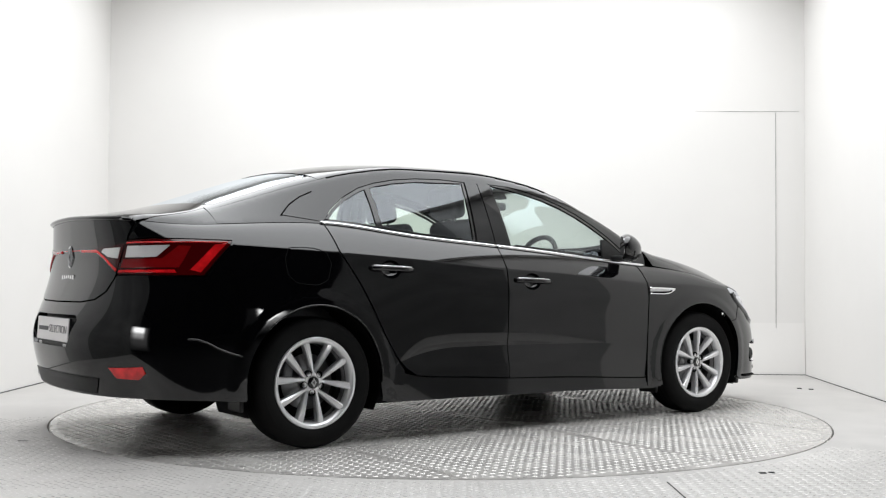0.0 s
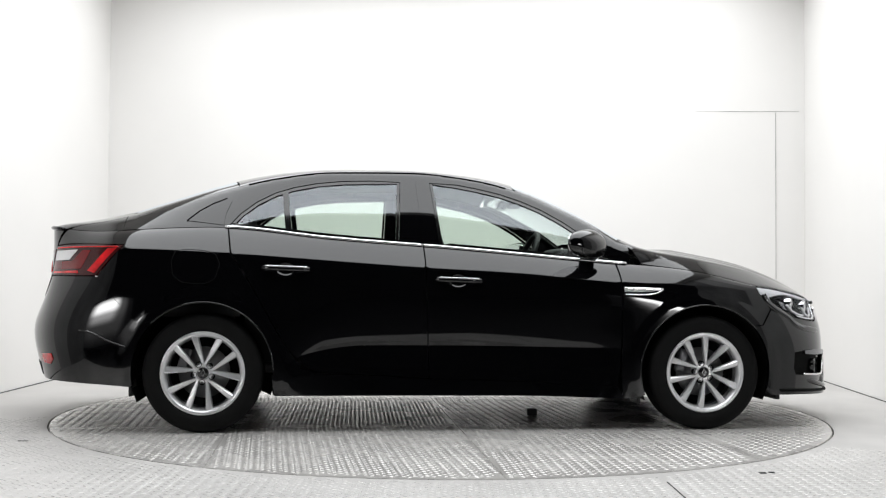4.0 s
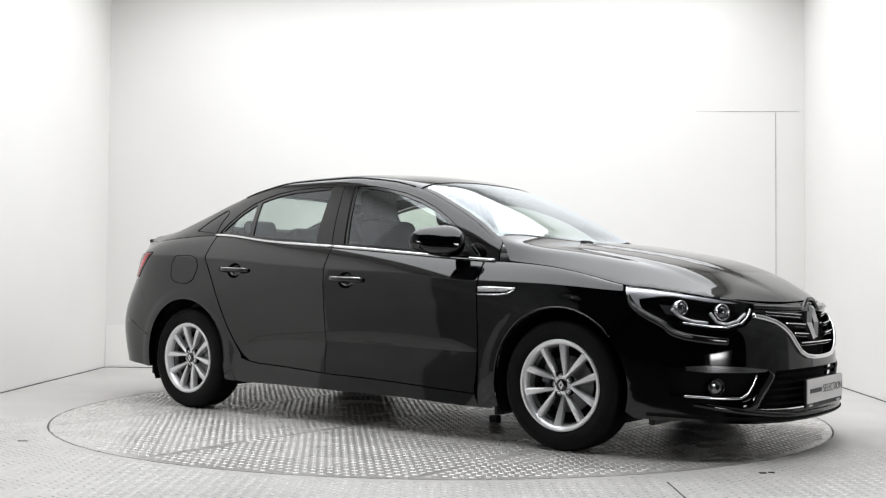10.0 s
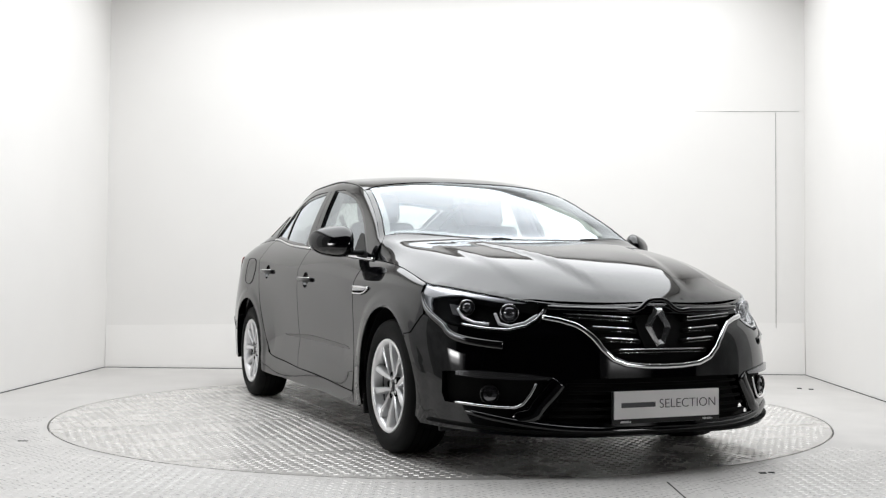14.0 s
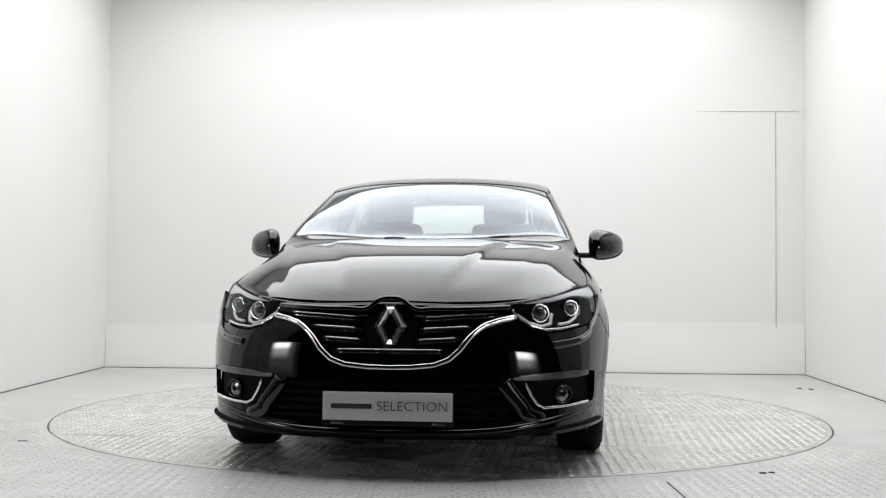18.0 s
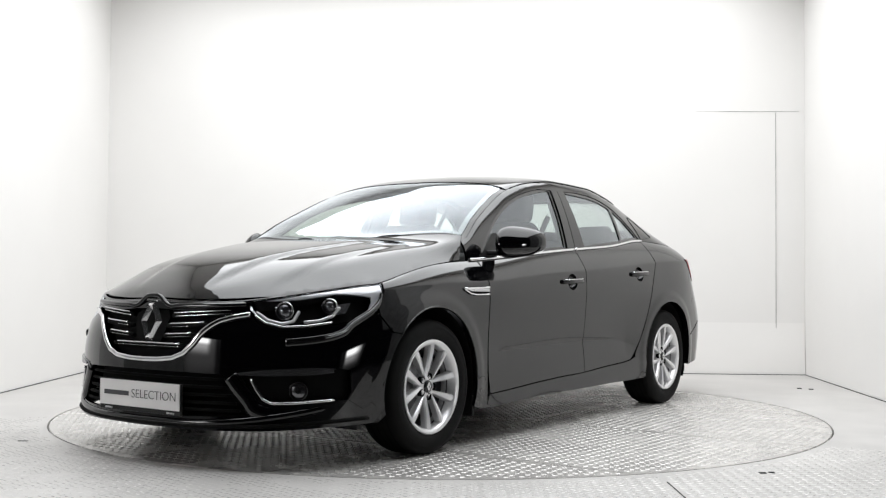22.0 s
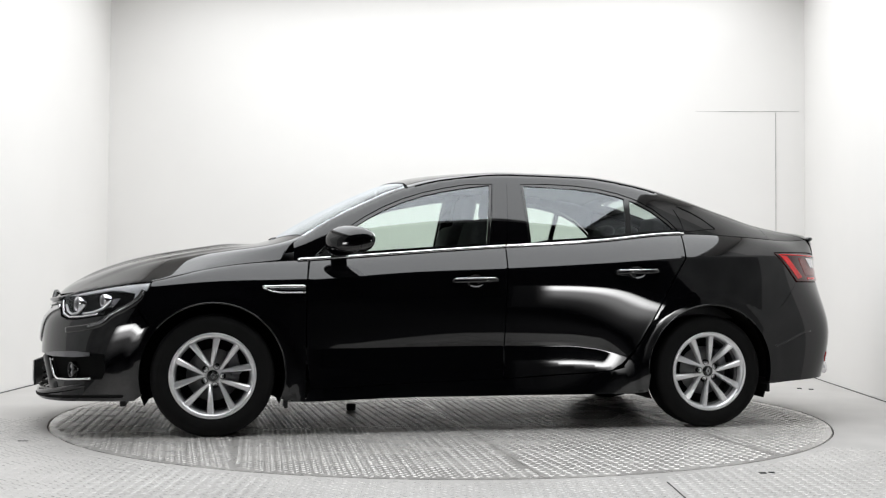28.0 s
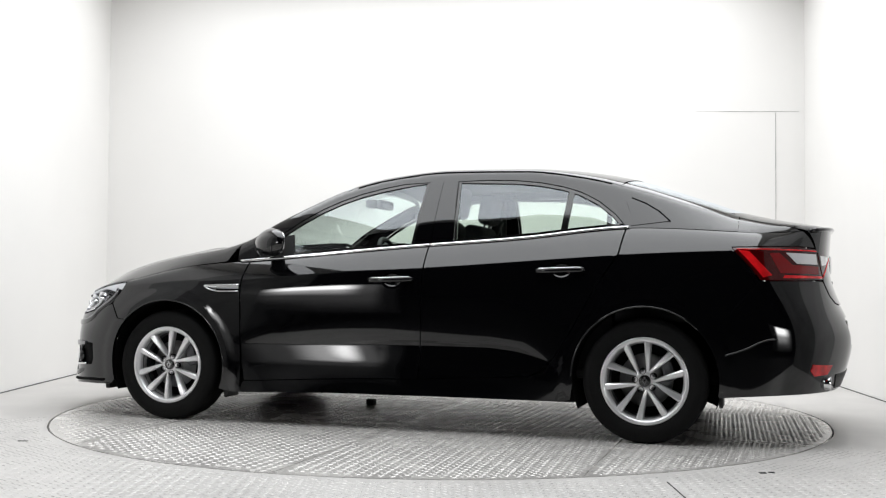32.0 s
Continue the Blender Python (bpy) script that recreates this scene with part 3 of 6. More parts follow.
# ---- the car: its surfaces ----
# Longitudinal lines from the middle of the nose, round the side, to the middle of the tail.
LINES = [
    [(2.315, 0, .17), (2.275, .35, .17), (2.14, .63, .18), (1.93, .808, .195), (1.70, .878, .20), (1.3555, .885, .20), (.9, .889, .18), (.4, .886, .19), (-.2, .885, .195), (-.8, .890, .20), (-1.3555, .897, .23), (-1.8, .880, .255), (-2.07, .792, .27), (-2.205, .60, .27), (-2.285, .35, .27), (-2.308, 0, .27)],
    [(2.300, 0, .30), (2.265, .35, .30), (2.125, .64, .31), (1.93, .815, .32), (1.70, .885, .33), (1.3555, .905, .33), (.9, .888, .31), (.4, .882, .31), (-.2, .881, .31), (-.8, .889, .32), (-1.3555, .907, .33), (-1.8, .885, .345), (-2.095, .795, .37), (-2.23, .60, .37), (-2.318, .35, .37), (-2.345, 0, .37)],
    [(2.295, 0, .44), (2.262, .35, .44), (2.125, .64, .45), (1.93, .815, .46), (1.70, .896, .47), (1.3555, .91, .47), (.9, .890, .44), (.4, .8805, .45), (-.2, .8795, .455), (-.8, .888, .47), (-1.3555, .912, .48), (-1.8, .893, .51), (-2.115, .795, .52), (-2.252, .60, .525), (-2.342, .35, .53), (-2.369, 0, .53)],
    [(2.285, 0, .56), (2.250, .35, .56), (2.10, .64, .57), (1.90, .81, .58), (1.70, .888, .60), (1.3555, .910, .62), (.9, .895, .60), (.4, .886, .60), (-.2, .884, .61), (-.8, .890, .62), (-1.3555, .914, .65), (-1.8, .890, .66), (-2.085, .785, .67), (-2.222, .60, .67), (-2.294, .35, .675), (-2.318, 0, .675)],
    [(2.270, 0, .632), (2.225, .35, .62), (2.065, .64, .635), (1.865, .80, .66), (1.69, .866, .69), (1.3555, .897, .71), (.9, .900, .71), (.4, .892, .73), (-.2, .889, .75), (-.8, .889, .77), (-1.3555, .893, .80), (-1.8, .872, .82), (-2.03, .765, .82), (-2.18, .59, .82), (-2.245, .35, .82), (-2.264, 0, .82)],
    [(2.254, 0, .676), (2.205, .35, .668), (2.035, .64, .69), (1.815, .795, .735), (1.68, .845, .755), (1.3555, .878, .785), (.9, .890, .80), (.4, .884, .84), (-.2, .880, .87), (-.8, .872, .91), (-1.3555, .866, .945), (-1.8, .845, .96), (-2.01, .74, .96), (-2.165, .58, .955), (-2.235, .35, .955), (-2.255, 0, .96)],
    [(2.238, 0, .706), (2.185, .35, .700), (2.005, .64, .738), (1.765, .78, .778), (1.66, .812, .79), (1.3555, .812, .86), (.9, .805, .905), (.4, .810, .943), (-.2, .800, .99), (-.8, .778, 1.035), (-1.3, .742, 1.080), (-1.78, .735, 1.058), (-2.01, .640, 1.057), (-2.17, .535, 1.074), (-2.245, .33, 1.085), (-2.265, 0, 1.092)],
]
_mid = np.array(LINES[3])
_k = np.concatenate([[0], np.cumsum(np.linalg.norm(np.diff(_mid, axis=0), axis=1))])
ULEN = _k[-1]
UK = _k / ULEN
_ext = np.concatenate([-UK[2:0:-1], UK, 2 - UK[-2:-4:-1]])
_splines = []
for ln in LINES:
    a = np.array(ln, float)
    m = a * [1, -1, 1]
    _splines.append(spline(_ext, np.concatenate([m[2:0:-1], a, m[-2:-4:-1]])))
VK = np.array([0.0, 0.16, 0.36, 0.56, 0.76, 1.0])


def _cubic_rows():
    """The weights of a natural cubic across the six lower lines."""
    return spline(VK, np.eye(6))


_roww = _cubic_rows()


# the scoop low in the doors: the crease's height along the car
scoop_z = pchip([1.05, .90, .60, .20, -.20, -.52, -.66, -.77, -.87, -.95], [.440, .444, .448, .455, .458, .457, .445, .424, .392, .350])
WB, AXZ, ARCH = 1.3555, 0.3115, 0.364
FLARE = (.395, .455)


def sculpt(x, z):
    """What the flank is pushed in or out by: the door scoop and the flared wheel arches."""
    k = np.clip((.95 - x) / .25, 0, 1) * np.clip((x + .95) / .22, 0, 1) * (1 - .5 * np.clip((x - .05) / .6, 0, 1))
    h = z - scoop_z(x)
    up = np.exp(-np.clip(h, 0, 1) / .068)
    down = 1 - np.clip(-h / .105, 0, 1)
    dy = -.013 * k * np.where(h > 0, up, down**1.15)
    for cx in (WB, -WB):
        r = np.hypot(x - cx, z - AXZ)
        t = np.clip((r - FLARE[0]) / (FLARE[1] - FLARE[0]), 0, 1)
        dy = dy + .0055 * (1 - t * t * (3 - 2 * t)) * np.clip((.66 - np.abs(np.abs(x) - WB)) / .2, 0, 1)
    return dy


def hull(p):
    """The lower body: u round the car, v up; above v = 1 the shoulder."""
    p = np.atleast_2d(p)
    u, v = p[:, 0].copy(), p[:, 1]
    flip = np.where(u < 0, -1.0, 1.0)
    u = np.abs(u)
    over = u > 1
    flip = np.where(over, -flip, flip)
    u = np.where(over, 2 - u, u)
    R = np.stack([s(u) for s in _splines])
    w = _roww(np.clip(v, -0.1, 1.0))
    low = np.einsum("nk,knc->nc", w, R[:6])
    k = np.clip((v - 1) / 0.25, 0, 1.3)[:, None]
    up = R[5] + (R[6] - R[5]) * k
    up[:, 2] += (0.010 * 4 * k * (1 - k))[:, 0]
    out = np.where((v > 1)[:, None], up, low)
    out[:, 1] += sculpt(out[:, 0], out[:, 2])
    out[:, 1] *= flip
    return out


VS = 0.80  # metres to one v
_gu, _gv = np.meshgrid(np.linspace(0, 1, 241), np.linspace(0, 1.25, 61), indexing="ij")
_gp = np.stack([_gu.ravel(), _gv.ravel()], 1)
_gP = hull(_gp)


def find(kind, a, b):
    """The (u, v) at a point of the side view (x, z), or of the front or rear view (y, z)."""
    a, b = float(a), float(b)
    s = -1.0 if (kind != "s" and a < 0) else 1.0
    a2 = a if kind == "s" else abs(a)
    c = 0 if kind == "s" else 1
    ok = np.ones(len(_gp), bool)
    if kind == "f":
        ok = _gP[:, 0] > 1.35
    elif kind == "r":
        ok = _gP[:, 0] < -1.4
    else:
        ok = (_gp[:, 0] > 0.10) & (_gp[:, 0] < 0.90)
    d = np.where(ok, (_gP[:, c] - a2) ** 2 + (_gP[:, 2] - b) ** 2, 1e9)
    q = _gp[np.argmin(d)].copy()
    for _ in range(12):
        e = 1e-4
        P = hull(np.array([q, q + [e, 0], q + [0, e]]))[:, [c, 2]]
        J = np.stack([(P[1] - P[0]) / e, (P[2] - P[0]) / e], 1)
        r = np.array([a2, b]) - P[0]
        try:
            step = np.linalg.solve(J, r)
        except np.linalg.LinAlgError:
            break
        q = q + np.clip(step, -0.05, 0.05)
        q[0], q[1] = min(max(q[0], 0.0), 1.0), min(max(q[1], -0.02), 1.26)
    if s < 0:
        q[0] = -q[0] if kind == "f" else 2 - q[0]
    return q


def side(*pts):
    return [find("s", x, z) for x, z in pts]


def front(*pts):
    return [find("f", y, z) for y, z in pts]


def rear(*pts):
    return [find("r", y, z) for y, z in pts]


HS = (ULEN, VS)  # chart scale of the hull

# The upper body: cross sections from the shoulder line over the rail to the middle.
_u = np.linspace(0.0, 1.0, 600)
_sh = hull(np.stack([_u, np.full(600, 1.25)], 1))
_o = np.argsort(_sh[:, 0])
shoulder_y = lambda x: np.interp(x, _sh[_o, 0], _sh[_o, 1])
shoulder_z = lambda x: np.interp(x, _sh[_o, 0], _sh[_o, 2])
crown_z = pchip([2.235, 2.16, 2.07, 1.91, 1.70, 1.49, 1.29, 1.12, 1.06, .92, .75, .56, .40, .22, -.05, -.32, -.6, -.88, -1.09, -1.3, -1.48, -1.66, -1.84, -2.03, -2.20, -2.265],
                [.709, .764, .810, .870, .924, .961, .992, 1.014, 1.034, 1.120, 1.215, 1.308, 1.373, 1.416, 1.443, 1.453, 1.455, 1.442, 1.415, 1.368, 1.310, 1.248, 1.186, 1.142, 1.112, 1.096])
rail_y = pchip([2.235, 2.16, 2.0, 1.66, 1.36, 1.1, .95, .75, .56, .36, .1, -.27, -.7, -1.0, -1.3, -1.6, -1.85, -2.05, -2.2, -2.265],
               [.02, .26, .44, .62, .68, .735, .772, .728, .688, .655, .634, .622, .612, .600, .592, .595, .605, .590, .45, .04])
rail_z = pchip([2.235, 2.16, 2.0, 1.66, 1.36, 1.1, .95, .75, .56, .36, .1, -.27, -.7, -1.0, -1.3, -1.6, -1.85, -2.05, -2.2, -2.265],
               [.707, .748, .802, .888, .945, .980, 1.006, 1.123, 1.219, 1.307, 1.376, 1.414, 1.408, 1.368, 1.290, 1.195, 1.122, 1.098, 1.096, 1.095])
NS = 161
SX = np.linspace(-2.262, 2.23, 900)


def _section(x):
    yb, zb, yr, zr, zc = float(shoulder_y(x)), float(shoulder_z(x)), float(rail_y(x)), float(rail_z(x)), float(crown_z(x))
    yr = min(yr, yb - 0.01) if yb > 0.03 else yb * 0.5
    t = np.linspace(0, 1, 40)
    a = np.stack([yb + (yr - yb) * t, zb + (zr - zb) * t], 1)
    a[:, 0] += 0.016 * 4 * t * (1 - t) * min(1, max(0, (zr - zb) / 0.3))
    s = np.linspace(1, 0, 90)[1:]
    b = np.stack([yr * s, zc - (zc - zr) * s**2.6], 1)
    P = np.vstack([a, b])
    L = np.concatenate([[0], np.cumsum(np.linalg.norm(np.diff(P, axis=0), axis=1))])
    q = np.linspace(0, L[-1], NS)
    P = np.stack([np.interp(q, L, P[:, 0]), np.interp(q, L, P[:, 1])], 1)
    h = L[-1] / (NS - 1)
    sig = 0.028 / max(h, 1e-4)
    k = int(3 * sig) + 1
    k = min(k, NS - 2)
    w = np.exp(-0.5 * (np.arange(-k, k + 1) / sig) ** 2)
    w /= w.sum()
    head = 2 * P[0] - P[k:0:-1]
    tail = P[-2:-2 - k:-1] * [-1, 1]
    E = np.vstack([head, P, tail])
    return np.stack([np.convolve(E[:, 0], w, "valid"), np.convolve(E[:, 1], w, "valid")], 1), L[39] / L[-1]


_secs, _jn = zip(*[_section(x) for x in SX])
SEC = np.array(_secs)
# smooth along the length as well
_kw = np.exp(-0.5 * (np.arange(-8, 9) / 3.2) ** 2)
_kw /= _kw.sum()
_pad = np.concatenate([np.repeat(SEC[:1], 8, 0), SEC, np.repeat(SEC[-1:], 8, 0)])
_sm = sum(_pad[i:i + len(SEC)] * _kw[i] for i in range(17))
_edge = np.minimum(1, np.minimum(np.arange(len(SX)), np.arange(len(SX))[::-1]) / 20.0)[:, None, None]
SEC = SEC * (1 - _edge) + _sm * _edge
JOIN = np.array([np.array([np.interp(j * (NS - 1), np.arange(NS), s[:, 0]), np.interp(j * (NS - 1), np.arange(NS), s[:, 1])]) for s, j in zip(SEC, _jn)])
join_y = lambda x: np.interp(x, SX, JOIN[:, 0])
join_z = lambda x: np.interp(x, SX, JOIN[:, 1])

# tables: height over (x, y) and half width over (x, z)
TY = np.linspace(0, 0.86, 173)
TZ = np.linspace(0.72, 1.46, 149)
HEIGHT = np.array([np.interp(TY, s[::-1, 0], s[::-1, 1], right=np.nan) for s in SEC])
for r, s in zip(HEIGHT, SEC):
    bad = np.isnan(r)
    r[bad] = s[0, 1] - (TY[bad] - s[0, 0]) * 1.2
WIDTH = np.array([np.interp(TZ, np.maximum.accumulate(s[:, 1]), s[:, 0]) for s in SEC])
for r, s in zip(WIDTH, SEC):
    low = TZ < s[0, 1]
    r[low] = s[0, 0] + (s[0, 1] - TZ[low]) * 0.5


def _bilinear(G, ax, bx, a, b):
    fa = np.clip((a - ax[0]) / (ax[1] - ax[0]), 0, len(ax) - 1.001)
    fb = np.clip((b - bx[0]) / (bx[1] - bx[0]), 0, len(bx) - 1.001)
    i, j = fa.astype(int), fb.astype(int)
    s, t = fa - i, fb - j
    return G[i, j] * (1 - s) * (1 - t) + G[i + 1, j] * s * (1 - t) + G[i, j + 1] * (1 - s) * t + G[i + 1, j + 1] * s * t


def smooth01(t):
    t = np.clip(t, 0, 1)
    return t * t * (3 - 2 * t)


def top(p):
    """The upper body from above: (x, y) to a point."""
    p = np.atleast_2d(p)
    x, y = p[:, 0], p[:, 1]
    z = _bilinear(HEIGHT, SX, TY, x, np.abs(y))
    # the bonnet's raised middle and its side creases
    yr = 0.20 + (2.2 - x) * 0.25
    dome = 0.012 * (1 - smooth01((np.abs(y) - yr + 0.03) / 0.06)) * smooth01((x - 1.1) / 0.25) * smooth01((2.2 - x) / 0.2)
    yr2 = 0.50 + (2.1 - x) * 0.12
    dome += 0.008 * (1 - smooth01((np.abs(y) - yr2 + 0.03) / 0.06)) * smooth01((x - 1.1) / 0.25) * smooth01((2.1 - x) / 0.3)
    return np.stack([x, y, z + dome], 1)


def flank(p):
    """The upper body from the side: (x, z) to a point."""
    p = np.atleast_2d(p)
    return np.stack([p[:, 0], _bilinear(WIDTH, SX, TZ, p[:, 0], p[:, 1]), p[:, 1]], 1)


def curve_on(chart, pts, step=0.02, lift=0.0):
    """Points of a line laid on a surface."""
    q = np.asarray(pts, float)
    s = np.array(HS) if chart is hull else np.array((1, 1))
    q = resample(q * s, step, False) / s
    P = chart(q)
    e = 0.004
    du, dv = np.array([e, 0]) / s, np.array([0, e]) / s
    N = np.cross(chart(q + du) - chart(q - du), chart(q + dv) - chart(q - dv))
    N /= np.linalg.norm(N, axis=1, keepdims=True)
    out = P - np.array([0, 0, 0.55])
    out[:, 0] *= 0.25
    N *= np.sign((N * out).sum(1, keepdims=True))
    return P + N * lift


def smooth_pts(pts, n=40):
    """A smooth line through a few points."""
    q = np.asarray(pts, float)
    k = np.concatenate([[0], np.cumsum(np.linalg.norm(np.diff(q, axis=0), axis=1))])
    return spline(k, q)(np.linspace(0, k[-1], n))


# ---- the car: body panels ----
car = tagged(new("car"), "glossy black four-door saloon with silver alloy wheels standing on the turntable", "car")


def belt(x, v=1.25):
    """(u, v) on the shoulder line at x."""
    L = hull(np.stack([_u, np.full(600, v)], 1))
    o = np.argsort(L[:, 0])
    return np.array([np.interp(x, L[o, 0], _u[o]), v])


def nose(y, v=1.25):
    """(u, v) on the shoulder line of the nose at y."""
    q = _u < 0.35
    L = hull(np.stack([_u[q], np.full(q.sum(), v)], 1))
    return np.array([np.interp(abs(y), L[:, 1], _u[q]) * (1 if y >= 0 else -1), v])


def tail(y, v=1.25):
    q = _u > 0.7
    L = hull(np.stack([_u[q], np.full(q.sum(), v)], 1))
    u = np.interp(abs(y), L[::-1, 1], _u[q][::-1])
    return np.array([u if y >= 0 else 2 - u, v])


def arch(cx, a0, a1, r=ARCH, n=26):
    return side(*[(cx + r * math.cos(radians(a)), AXZ + 0.005 + r * math.sin(radians(a))) for a in np.linspace(a0, a1, n)])


def belt_run(x0, x1, n=14, v=1.25):
    return [belt(x, v) for x in np.linspace(x0, x1, n)]


fd = belt_run(0.862, -0.193) + side((-.186, .87), (-.175, .61), (-.166, .283), (.10, .278), (.35, .268), (.86, .243), (.875, .35), (.882, .52), (.882, .72), (.878, .81))
rd = belt_run(-0.201, -1.242, 14) + side((-1.220, .955), (-1.165, .865), (-1.085, .735), (-1.01, .60), (-.955, .505), (-.90, .425), (-.84, .362), (-.78, .325), (-.70, .315), (-.45, .303), (-.172, .285), (-.181, .61), (-.193, .87))
ff_ = belt_run(.874, 1.655, 10) + side((1.675, .752), (1.715, .700), (1.735, .660), (1.675, .575)) + arch(WB, 44, 180 + 20, n=26) + side((.985, .182), (.89, .182), (.886, .25), (.890, .52), (.890, .72), (.886, .81))
qp = belt_run(-1.250, -1.80, 8) + [belt(-1.85), belt(-1.95), belt(-2.03), belt(-2.08), tail(.585)] + rear((.572, .984), (.66, .990)) + side((-1.772, .982), (-1.784, .962), (-1.905, .812)) + side((-1.79, .68), (-1.675, .545)) + arch(-WB, 139, -2, n=30)
qp += side((-1.000, .30), (-.985, .205), (-.93, .205), (-.90, .30), (-.85, .345), (-.907, .420), (-.962, .50), (-1.017, .595), (-1.092, .73), (-1.172, .86), (-1.228, .95))
sill = side((.985, .176), (.60, .183), (.0, .190), (-.5, .196), (-.975, .20), (-.935, .21), (-.905, .295), (-.86, .338), (-.78, .318), (-.70, .308), (-.45, .296), (-.17, .279), (.10, .271), (.35, .261), (.865, .237), (.885, .19))
crease = [side(*[(x, float(scoop_z(x)) + d) for x in np.linspace(.93, -.93, 60)]) for d in (.030, .010, .003, -.003, -.010, -.105)]
flares = [side(*[(cx + r * math.cos(a), AXZ + r * math.sin(a)) for a in np.linspace(.15, math.pi - .15, 44)]) for cx in (WB, -WB) for r in (.395, .425, .455)]
for nm, o in (("front_wing", ff_), ("rear_wing", qp), ("sill", sill)):
    both(nm, o, hull, PAINT, car, scale=HS, step=0.024, lines=flares if nm != "sill" else ())
HANDLES = {"front_door": (-.01, .808), "rear_door": (-.93, .862)}
doors, cups = {}, {}
for nm, o in (("front_door", fd), ("rear_door", rd)):
    hx, hz = HANDLES[nm]
    cups[nm] = side(*[(hx - .004 + .060 * math.cos(a), hz - .004 + .046 * math.sin(a)) for a in np.linspace(0, 2 * math.pi, 28, endpoint=False)])
    doors[nm] = both(nm, o, hull, PAINT, car, holes=[cups[nm]], scale=HS, step=0.022, lines=crease + (flares if nm == "rear_door" else []), flange=.008)

# upper side frames with the window openings
LOWZ = lambda x: float(shoulder_z(x))
WIN_TOP = [(-.155, 1.352), (.00, 1.342), (.12, 1.320), (.24, 1.292), (.36, 1.252), (.47, 1.204), (.58, 1.142), (.68, 1.074), (.77, 1.000), (.845, .927)]
front_open = [(-.108, LOWZ(-.108) + .012), (-.155, 1.349)] + WIN_TOP[1:] + [(x, LOWZ(x) + .012) for x in np.linspace(.835, -.05, 8)]
rear_open = [(x, LOWZ(x) + .012) for x in np.linspace(-1.235, -.33, 9)] + [(-.318, 1.351), (-.48, 1.357), (-.64, 1.352), (-.78, 1.337), (-.90, 1.313), (-1.0, 1.281), (-1.10, 1.228), (-1.185, 1.160), (-1.238, 1.10)]
frame_out = [(x, float(join_z(x))) for x in np.linspace(.95, -1.80, 44)] + [(x, LOWZ(x) + .004) for x in np.linspace(-1.80, .95, 30)]
both("roof_side_frame", frame_out, flank, PAINT, car, holes=[front_open, rear_open], step=0.022)


def inset(poly, d):
    q = np.asarray(poly, float)
    c = q.mean(0)
    t = np.roll(q, -1, 0) - np.roll(q, 1, 0)
    n = np.stack([-t[:, 1], t[:, 0]], 1)
    n /= np.maximum(np.linalg.norm(n, axis=1, keepdims=True), 1e-9)
    a = 0.5 * np.sum(q[:, 0] * np.roll(q[:, 1], -1) - np.roll(q[:, 0], -1) * q[:, 1])
    return q + n * d * np.sign(a)


